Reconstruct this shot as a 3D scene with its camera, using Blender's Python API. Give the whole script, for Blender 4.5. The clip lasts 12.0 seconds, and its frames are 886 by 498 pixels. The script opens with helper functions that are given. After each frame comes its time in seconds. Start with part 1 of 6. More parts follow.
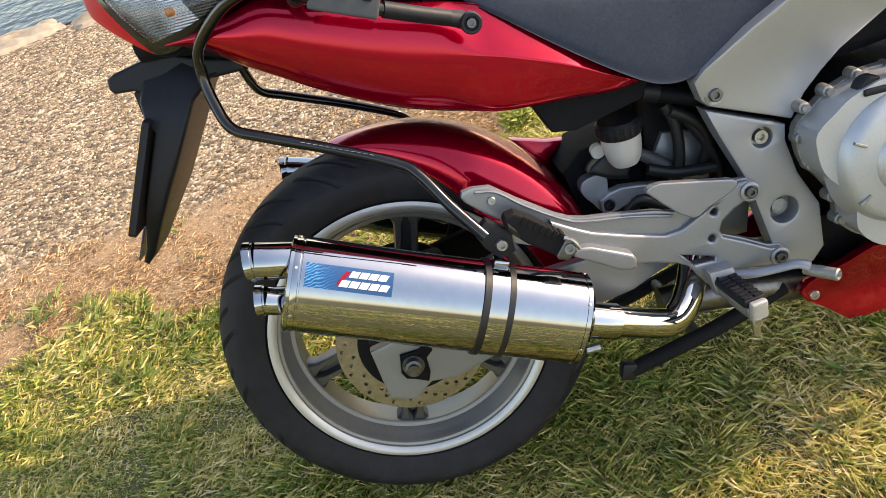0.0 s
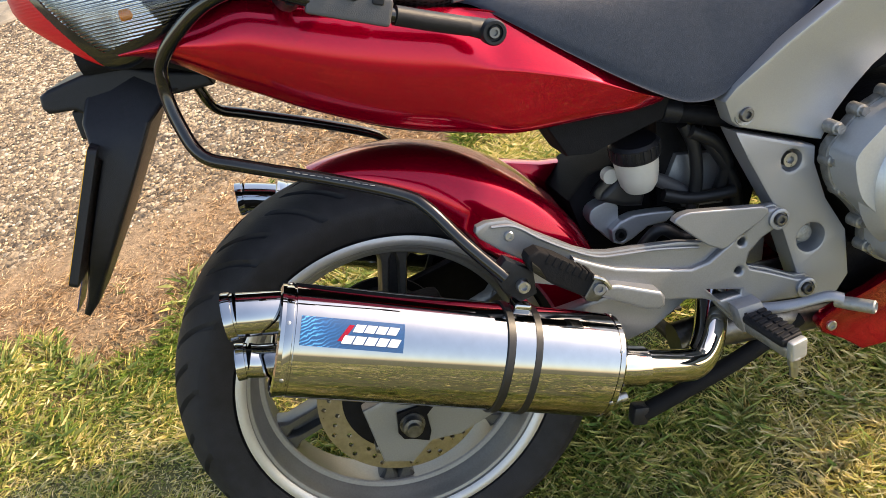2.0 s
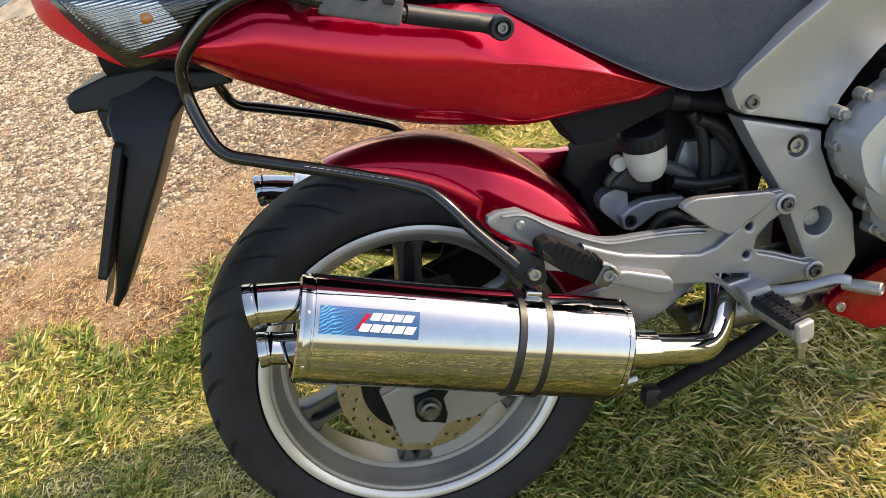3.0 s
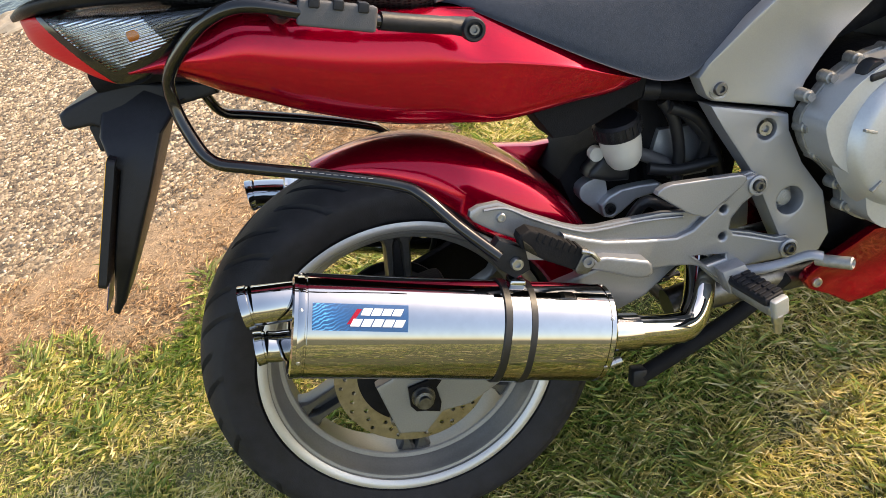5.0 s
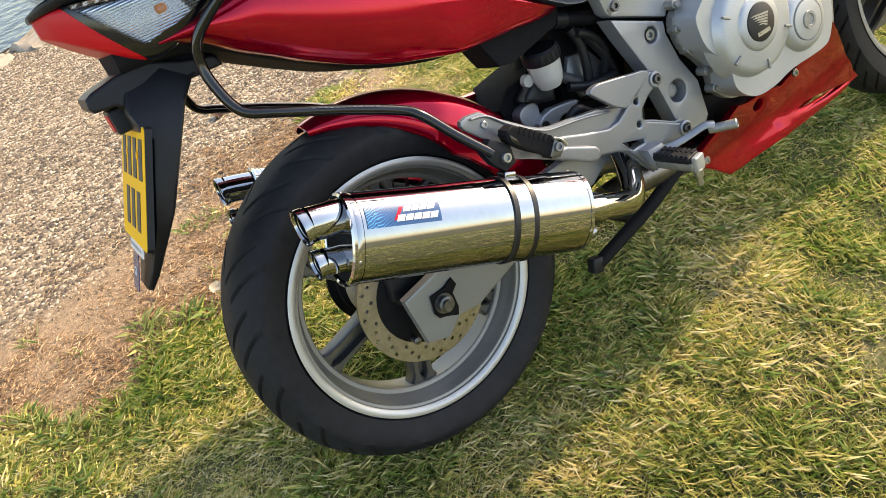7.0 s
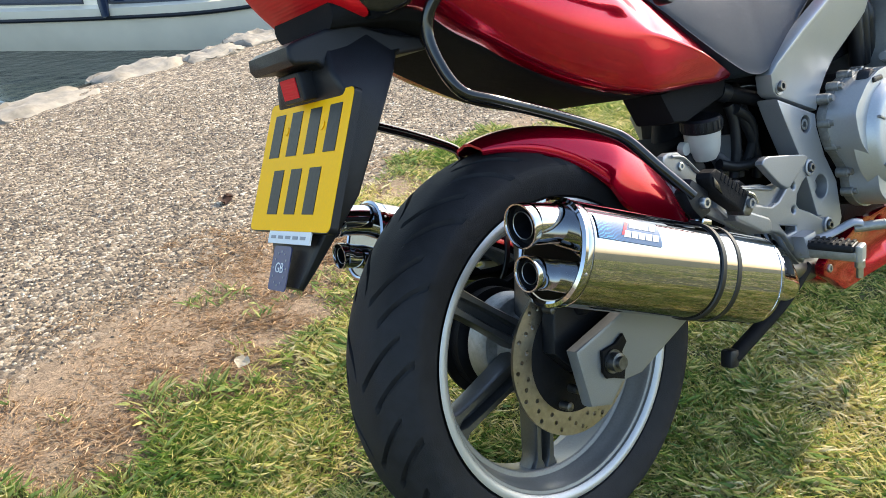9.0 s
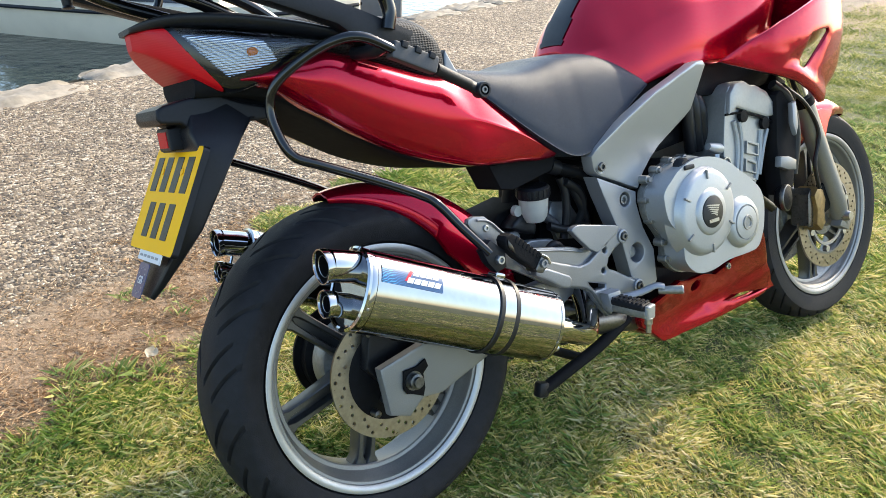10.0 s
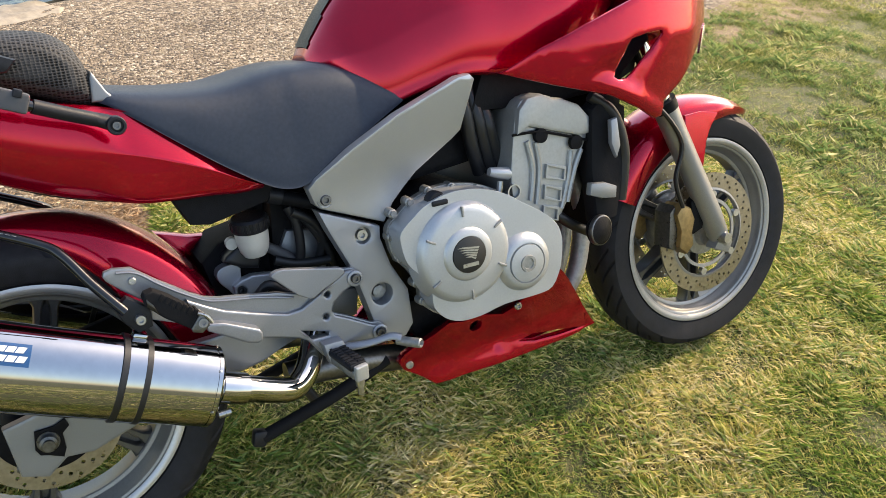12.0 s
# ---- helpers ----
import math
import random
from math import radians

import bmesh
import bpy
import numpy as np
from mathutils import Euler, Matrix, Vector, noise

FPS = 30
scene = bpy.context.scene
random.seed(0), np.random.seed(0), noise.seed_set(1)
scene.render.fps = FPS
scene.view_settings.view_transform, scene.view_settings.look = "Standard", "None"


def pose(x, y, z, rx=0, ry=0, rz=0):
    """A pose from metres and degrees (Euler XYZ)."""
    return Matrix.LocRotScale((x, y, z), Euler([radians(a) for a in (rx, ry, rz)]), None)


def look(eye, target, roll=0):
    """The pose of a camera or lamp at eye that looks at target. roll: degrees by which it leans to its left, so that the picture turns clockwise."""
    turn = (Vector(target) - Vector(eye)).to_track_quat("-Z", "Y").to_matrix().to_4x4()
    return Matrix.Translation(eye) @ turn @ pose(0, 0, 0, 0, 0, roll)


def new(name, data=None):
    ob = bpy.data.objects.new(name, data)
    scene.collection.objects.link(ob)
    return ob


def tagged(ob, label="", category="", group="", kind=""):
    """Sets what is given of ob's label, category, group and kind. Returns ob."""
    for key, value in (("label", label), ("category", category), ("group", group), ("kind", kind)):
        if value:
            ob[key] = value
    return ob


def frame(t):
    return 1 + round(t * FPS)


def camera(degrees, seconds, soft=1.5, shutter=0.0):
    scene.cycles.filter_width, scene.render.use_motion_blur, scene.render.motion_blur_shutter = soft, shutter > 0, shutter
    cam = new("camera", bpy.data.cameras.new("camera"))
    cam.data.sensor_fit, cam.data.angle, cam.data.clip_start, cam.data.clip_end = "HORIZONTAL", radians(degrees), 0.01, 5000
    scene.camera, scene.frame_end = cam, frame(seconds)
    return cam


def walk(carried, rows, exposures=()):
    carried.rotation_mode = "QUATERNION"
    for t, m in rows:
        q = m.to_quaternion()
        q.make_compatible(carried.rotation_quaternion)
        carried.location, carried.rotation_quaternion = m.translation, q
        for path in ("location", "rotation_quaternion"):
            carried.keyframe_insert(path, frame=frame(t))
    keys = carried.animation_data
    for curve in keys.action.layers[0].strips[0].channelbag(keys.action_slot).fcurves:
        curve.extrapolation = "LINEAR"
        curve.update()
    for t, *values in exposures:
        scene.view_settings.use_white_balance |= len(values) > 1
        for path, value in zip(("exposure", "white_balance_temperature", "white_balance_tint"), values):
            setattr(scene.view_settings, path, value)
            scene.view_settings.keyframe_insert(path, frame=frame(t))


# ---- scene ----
cam = camera(58.02, 12.0, soft=0.75)
ROWS = [
    (0.0, 0.1044, -0.9040, 1.2259, 50.170, 11.980, -8.822),
    (0.5, 0.0762, -0.8111, 1.2066, 51.526, 10.829, -16.008),
    (1.0, 0.0507, -0.7311, 1.1927, 50.585, 9.489, -17.928),
    (1.5, 0.0008, -0.7319, 1.1789, 51.056, 8.457, -16.051),
    (2.0, -0.0133, -0.7373, 1.1864, 49.745, 8.392, -15.250),
    (2.5, -0.0091, -0.7417, 1.1942, 48.988, 9.080, -15.018),
    (3.0, -0.0075, -0.7568, 1.2114, 48.554, 9.856, -14.746),
    (5.0, 0.0044, -0.7908, 1.2344, 47.810, 11.708, -16.622),
    (5.5, -0.0568, -0.8463, 1.2133, 47.852, 11.602, -20.100),
    (6.0, -0.1239, -0.9299, 1.1994, 48.243, 11.537, -25.215),
    (6.5, -0.2379, -0.9562, 1.2084, 49.432, 12.256, -31.447),
    (6.7, -0.3047, -0.9501, 1.2074, 49.842, 12.565, -33.407),
    (8.3, -0.6688, -0.8174, 1.1000, 59.435, 9.344, -41.997),
    (8.5, -0.7039, -0.7501, 1.0573, 61.186, 7.423, -41.096),
    (9.0, -0.7429, -0.6574, 0.9891, 63.724, 2.570, -38.706),
    (9.5, -0.7336, -0.7762, 1.0404, 64.762, -1.025, -37.303),
    (10.0, -0.6616, -0.9950, 1.1385, 64.673, -2.481, -36.184),
    (10.5, -0.5606, -1.1543, 1.2032, 64.418, -1.893, -33.158),
    (11.0, -0.3258, -1.1619, 1.2489, 61.278, -1.935, -33.920),
    (11.5, -0.1502, -1.1219, 1.3129, 59.006, -1.755, -33.090),
    (12.0, 0.0946, -1.1221, 1.3006, 57.289, -2.273, -28.012),
]
walk(cam, [(t, pose(x, y, z, rx, ry, rz)) for t, x, y, z, rx, ry, rz in ROWS],
     exposures=[(0.0, 1.80, 7600, 15), (6.5, 1.86, 7600, 14), (8.5, 1.80, 6150, 8), (11.0, 1.66, 6300, 8), (12.0, 1.64, 7000, 13)])

# ---- world and sun ----
SUN_AZ, SUN_EL = radians(7.0), radians(34.5)      # azimuth from +x towards +y
world = bpy.data.worlds.new("world")
scene.world = world
world.use_nodes = True
wn = world.node_tree.nodes
sky = wn.new("ShaderNodeTexSky")
sky.sky_type, sky.sun_disc = "NISHITA", False
sky.sun_elevation, sky.sun_rotation = SUN_EL, radians(90) - SUN_AZ
sky.air_density, sky.dust_density = 1.2, 2.0
world.node_tree.links.new(sky.outputs[0], wn["Background"].inputs[0])
wn["Background"].inputs[1].default_value = 0.15
sun_data = bpy.data.lights.new("sun", "SUN")
sun_data.energy, sun_data.angle, sun_data.color = 2.35, radians(0.6), (1.0, 0.84, 0.62)
sun = new("sun", sun_data)
sun.matrix_world = look((8 * math.cos(SUN_EL) * math.cos(SUN_AZ), 8 * math.cos(SUN_EL) * math.sin(SUN_AZ), 8 * math.sin(SUN_EL)), (0, 0, 0))


# ---- materials ----
def nodes_of(name):
    m = bpy.data.materials.new(name)
    m.use_nodes = True
    return m, m.node_tree.nodes, m.node_tree.links, m.node_tree.nodes["Principled BSDF"]


def ramp(nt, stops):
    r = nt.new("ShaderNodeValToRGB")
    e = r.color_ramp.elements
    e[0].position, e[0].color = stops[0][0], (*stops[0][1], 1)
    e[1].position, e[1].color = stops[-1][0], (*stops[-1][1], 1)
    for p, c in stops[1:-1]:
        q = e.new(p)
        q.color = (*c, 1)
    return r


def surface(name, color, rough=0.5, metal=0.0, coat=0.0, scale=30, vary=0.15, bump=0.0, bump_scale=200, rough_vary=0.1,
            stain_scale=4, spec=0.5, coat_rough=0.05, trans=0.0, ior=1.45):
    """A painted, cast or moulded surface with grain at one scale and stains at another."""
    m, nt, ln, b = nodes_of(name)
    tc = nt.new("ShaderNodeTexCoord")
    n1, n2 = nt.new("ShaderNodeTexNoise"), nt.new("ShaderNodeTexNoise")
    n1.inputs["Scale"].default_value, n1.inputs["Detail"].default_value = scale, 6
    n2.inputs["Scale"].default_value, n2.inputs["Detail"].default_value = stain_scale, 3
    for n in (n1, n2):
        ln.new(tc.outputs["Object"], n.inputs["Vector"])
    mix = nt.new("ShaderNodeMath")
    mix.operation = "ADD"
    ln.new(n1.outputs[0], mix.inputs[0]), ln.new(n2.outputs[0], mix.inputs[1])
    lo, hi = [c * (1 - vary) for c in color], [min(1, c * (1 + vary)) for c in color]
    half = nt.new("ShaderNodeMath")
    half.operation, half.inputs[1].default_value = "MULTIPLY", 0.5
    ln.new(mix.outputs[0], half.inputs[0])
    r = ramp(nt, [(0.35, lo), (0.65, hi)])
    ln.new(half.outputs[0], r.inputs[0]), ln.new(r.outputs[0], b.inputs["Base Color"])
    mr = nt.new("ShaderNodeMapRange")
    mr.inputs[1].default_value, mr.inputs[2].default_value = 0.3, 0.7
    mr.inputs[3].default_value, mr.inputs[4].default_value = max(0.02, rough - rough_vary), min(1, rough + rough_vary)
    ln.new(half.outputs[0], mr.inputs[0]), ln.new(mr.outputs[0], b.inputs["Roughness"])
    b.inputs["Metallic"].default_value, b.inputs["Coat Weight"].default_value = metal, coat
    b.inputs["Coat Roughness"].default_value, b.inputs["Specular IOR Level"].default_value = coat_rough, spec
    b.inputs["Transmission Weight"].default_value, b.inputs["IOR"].default_value = trans, ior
    if bump:
        n3, bp = nt.new("ShaderNodeTexNoise"), nt.new("ShaderNodeBump")
        n3.inputs["Scale"].default_value, n3.inputs["Detail"].default_value = bump_scale, 4
        ln.new(tc.outputs["Object"], n3.inputs["Vector"]), ln.new(n3.outputs[0], bp.inputs["Height"])
        bp.inputs["Strength"].default_value, bp.inputs["Distance"].default_value = bump, 0.002
        ln.new(bp.outputs[0], b.inputs["Normal"])
    return m


M_RED = surface("candy_red_paint", (0.39, 0.0, 0.018), 0.20, 0.75, 1.0, 900, 0.16, rough_vary=0.05, spec=0.05, coat_rough=0.012)
M_RED.node_tree.nodes["Principled BSDF"].inputs["Coat IOR"].default_value = 1.37
M_REDDULL = surface("red_plastic_paint", (0.30, 0.0, 0.010), 0.34, 0.6, 0.8, 500, 0.2, rough_vary=0.08, spec=0.1)
M_SILVER = surface("silver_frame_paint", (0.25, 0.255, 0.272), 0.38, 0.5, 0.2, 700, 0.08, rough_vary=0.06)
M_HANGER = surface("grey_cast_hanger_paint", (0.195, 0.205, 0.225), 0.34, 0.55, 0.15, 500, 0.1, rough_vary=0.06)
M_DULLRIM = surface("dusty_front_rim_paint", (0.30, 0.29, 0.27), 0.5, 0.6, 0, 200, 0.15, stain_scale=14)
M_COVER = surface("light_silver_paint", (0.37, 0.38, 0.40), 0.36, 0.6, 0.2, 700, 0.07, rough_vary=0.05)
M_MATT = surface("matt_black_plastic", (0.008, 0.008, 0.009), 0.75, 0, 0, 90, 0.3, 0.3, 500, spec=0.12)
M_SWING = surface("grey_swing_arm_paint", (0.20, 0.205, 0.21), 0.4, 0.5, 0.15, 500, 0.1, rough_vary=0.06)
M_FORK = surface("dark_grey_fork_paint", (0.22, 0.22, 0.22), 0.36, 0.5, 0.2, 400, 0.12)
M_CYL = surface("weathered_cylinder_paint", (0.30, 0.305, 0.30), 0.42, 0.6, 0, 160, 0.10, 0.12, 420, stain_scale=16)
M_CAST = surface("cast_engine_paint", (0.365, 0.375, 0.385), 0.40, 0.55, 0.1, 300, 0.06, 0.06, 500, stain_scale=9)
M_CASTDARK = surface("rough_cast_aluminium", (0.26, 0.26, 0.25), 0.48, 0.75, 0, 120, 0.25, 0.5, 350, stain_scale=9)
M_CHROME = surface("polished_stainless", (0.37, 0.372, 0.378), 0.03, 1.0, 0, 60, 0.06, rough_vary=0.012)
M_RIM = surface("silver_wheel_paint", (0.235, 0.232, 0.226), 0.45, 0.6, 0.1, 300, 0.12, rough_vary=0.08, stain_scale=14)
# wheel paint again, darkened for the shade on the spokes
M_SPOKE = surface("grey_spoke_paint", (0.085, 0.084, 0.082), 0.36, 0.65, 0.1, 300, 0.15, rough_vary=0.08, stain_scale=14)
M_LIP = surface("machined_rim_lip", (0.46, 0.455, 0.445), 0.42, 0.6, 0, 300, 0.05, rough_vary=0.03)
M_GLOSS = surface("gloss_black_enamel", (0.005, 0.005, 0.006), 0.12, 0, 0.3, 200, 0.3, spec=0.4)
M_PLASTIC = surface("black_moulded_plastic", (0.009, 0.0095, 0.012), 0.38, 0, 0, 200, 0.25, 0.2, 900, spec=0.28)
M_DARK = surface("dark_frame_metal", (0.006, 0.006, 0.007), 0.5, 0.0, 0, 80, 0.4, 0.3, 200, spec=0.1)
M_GREYPL = surface("dark_grey_plastic", (0.05, 0.05, 0.054), 0.5, 0, 0, 200, 0.15, 0.2, 900)
# black vinyl; the blue in its colour stands in for sky sheen
M_SEAT = surface("black_vinyl", (0.024, 0.032, 0.048), 0.42, 0, 0, 160, 0.15, 0.35, 1400, 0.05, spec=0.18)
M_SEATPAD = surface("black_seat_base", (0.007, 0.007, 0.008), 0.6, 0, 0, 160, 0.2)
M_RUBBER = surface("tyre_rubber", (0.0125, 0.0125, 0.0145), 0.66, 0, 0, 60, 0.45, 0.35, 500, stain_scale=7, spec=0.25)
M_HOSE = surface("rubber_hose", (0.008, 0.008, 0.009), 0.45, 0, 0, 100, 0.2)
M_DISC = surface("brake_disc_steel", (0.24, 0.215, 0.17), 0.32, 0.95, 0, 150, 0.2, 0.1, 800)
M_GOLD = surface("bronze_caliper_paint", (0.30, 0.20, 0.08), 0.42, 0.6, 0, 90, 0.3, 0.3, 300)
M_BOLT = surface("zinc_bolt", (0.36, 0.36, 0.355), 0.32, 0.95, 0, 150, 0.2)
M_RES = surface("milky_reservoir_plastic", (0.50, 0.48, 0.43), 0.4, 0, 0, 60, 0.08, trans=0.15)

M_AXLE = surface("dark_oiled_steel", (0.12, 0.12, 0.12), 0.35, 0.9, 0, 150, 0.3)
M_AMBER = surface("amber_bulb_glass", (0.75, 0.20, 0.02), 0.2, 0, 0.5, 40, 0.1)
M_REFL = surface("ribbed_reflector", (0.80, 0.80, 0.80), 0.16, 1.0, 0, 50, 0.1)
M_YELLOW = surface("yellow_plate_acrylic", (0.88, 0.46, 0.001), 0.5, 0, 0.0, 300, 0.05, spec=0.2)
M_INK = surface("black_plate_ink", (0.010, 0.010, 0.010), 0.5, 0, 0.0, 200, 0.2)
M_WHITE = surface("white_print", (0.62, 0.63, 0.64), 0.4, 0, 0.2, 200, 0.05)
M_GREYINK = surface("grey_print", (0.25, 0.25, 0.26), 0.5, 0, 0, 200, 0.1)
M_BLUE = surface("dark_blue_badge", (0.012, 0.02, 0.10), 0.35, 0, 0.4, 100, 0.2)
M_BOAT = surface("white_gelcoat", (0.76, 0.67, 0.53), 0.4, 0, 0.3, 4, 0.08, stain_scale=0.8)
M_BOATGREY = surface("grey_boat_paint", (0.17, 0.17, 0.165), 0.4, 0, 0.2, 4, 0.15)
M_BOATRED = surface("red_waterline_paint", (0.28, 0.08, 0.06), 0.5, 0, 0, 6, 0.2)
M_BOATGLASS = surface("boat_window_tint", (0.02, 0.03, 0.06), 0.08, 0, 0.5, 4, 0.1)
M_BOATBLUE = surface("blue_boat_trim", (0.03, 0.07, 0.22), 0.4, 0, 0.2, 6, 0.2)


def badge_material():
    """Blue enamel with paler streaks at one end."""
    m, nt, ln, b = nodes_of("blue_badge_enamel")
    tc, w, r = nt.new("ShaderNodeTexCoord"), nt.new("ShaderNodeTexWave"), None
    w.inputs["Scale"].default_value, w.inputs["Distortion"].default_value, w.inputs["Detail"].default_value = 90, 9, 3
    w.bands_direction = "Z"
    ln.new(tc.outputs["Object"], w.inputs["Vector"])
    r = ramp(nt, [(0.2, (0.004, 0.045, 0.14)), (0.7, (0.008, 0.09, 0.26)), (0.95, (0.05, 0.26, 0.52))])
    sp, rear, both = nt.new("ShaderNodeSeparateXYZ"), nt.new("ShaderNodeMapRange"), nt.new("ShaderNodeMath")
    ln.new(tc.outputs["Object"], sp.inputs[0]), ln.new(sp.outputs[0], rear.inputs[0])
    rear.inputs[1].default_value, rear.inputs[2].default_value, rear.inputs[3].default_value, rear.inputs[4].default_value = -0.075, -0.045, 1.0, 0.3
    both.operation = "MULTIPLY"
    ln.new(w.outputs[0], both.inputs[0]), ln.new(rear.outputs[0], both.inputs[1])
    ln.new(both.outputs[0], r.inputs[0]), ln.new(r.outputs[0], b.inputs["Base Color"])
    b.inputs["Roughness"].default_value, b.inputs["Coat Weight"].default_value = 0.3, 0.35
    return m


M_BADGE = badge_material()


def lens_material():
    """Clear lens with fine moulded ribs; it lets most light straight through."""
    m, nt, ln, b = nodes_of("clear_ribbed_lens")
    out = nt["Material Output"]
    tr, gl, mx, fr = nt.new("ShaderNodeBsdfTransparent"), nt.new("ShaderNodeBsdfGlossy"), nt.new("ShaderNodeMixShader"), nt.new("ShaderNodeFresnel")
    tr.inputs[0].default_value = (0.85, 0.86, 0.88, 1)
    gl.inputs["Roughness"].default_value = 0.05
    fr.inputs[0].default_value = 1.5
    ln.new(fr.outputs[0], mx.inputs[0]), ln.new(tr.outputs[0], mx.inputs[1]), ln.new(gl.outputs[0], mx.inputs[2])
    ln.new(mx.outputs[0], out.inputs[0])
    return m


M_LENS = lens_material()


def ribbed_reflector(name, tone, relief=0.6):
    m, nt, ln, b = nodes_of(name)
    tc, w, bp = nt.new("ShaderNodeTexCoord"), nt.new("ShaderNodeTexWave"), nt.new("ShaderNodeBump")
    w.bands_direction, w.inputs["Scale"].default_value, w.inputs["Distortion"].default_value = "Z", 88, 0.6
    ln.new(tc.outputs["Object"], w.inputs["Vector"])
    ln.new(w.outputs[0], bp.inputs["Height"])
    bp.inputs["Strength"].default_value, bp.inputs["Distance"].default_value = relief, 0.0012
    ln.new(bp.outputs[0], b.inputs["Normal"])
    b.inputs["Base Color"].default_value = (*tone, 1)
    b.inputs["Metallic"].default_value, b.inputs["Roughness"].default_value = 0.9, 0.2
    return m


M_REDLENS = ribbed_reflector("red_ribbed_lens", (0.50, 0.004, 0.010), 0.12)
M_REDLENS.node_tree.nodes["Principled BSDF"].inputs["Metallic"].default_value = 0.0
M_REDLENS.node_tree.nodes["Principled BSDF"].inputs["Coat Weight"].default_value = 0.12
M_REDLENS.node_tree.nodes["Principled BSDF"].inputs["Specular IOR Level"].default_value = 0.2
M_REDLENS.node_tree.nodes["Principled BSDF"].inputs["Roughness"].default_value = 0.45
M_FLUTE = ribbed_reflector("fluted_reflector", (0.8, 0.81, 0.82))
M_FLUTEDARK = ribbed_reflector("dark_fluted_housing", (0.10, 0.10, 0.105))


def mesh_fabric():
    """Open spacer mesh: a honeycomb of dark holes in black webbing."""
    m, nt, ln, b = nodes_of("black_spacer_mesh")
    tc, v, bp = nt.new("ShaderNodeTexCoord"), nt.new("ShaderNodeTexVoronoi"), nt.new("ShaderNodeBump")
    mp = nt.new("ShaderNodeMapping")
    mp.inputs["Scale"].default_value = (1.0, 1.0, 1.5)
    v.inputs["Scale"].default_value, v.inputs["Randomness"].default_value = 165, 0.15
    ln.new(tc.outputs["Object"], mp.inputs[0]), ln.new(mp.outputs[0], v.inputs["Vector"])
    r = ramp(nt, [(0.28, (0.002, 0.002, 0.002)), (0.5, (0.045, 0.045, 0.046))])
    ln.new(v.outputs["Distance"], r.inputs[0]), ln.new(r.outputs[0], b.inputs["Base Color"])
    ln.new(v.outputs["Distance"], bp.inputs["Height"])
    bp.inputs["Strength"].default_value, bp.inputs["Distance"].default_value = 0.6, 0.003
    ln.new(bp.outputs[0], b.inputs["Normal"])
    b.inputs["Roughness"].default_value, b.inputs["Specular IOR Level"].default_value = 0.6, 0.15
    return m


M_MESH = mesh_fabric()


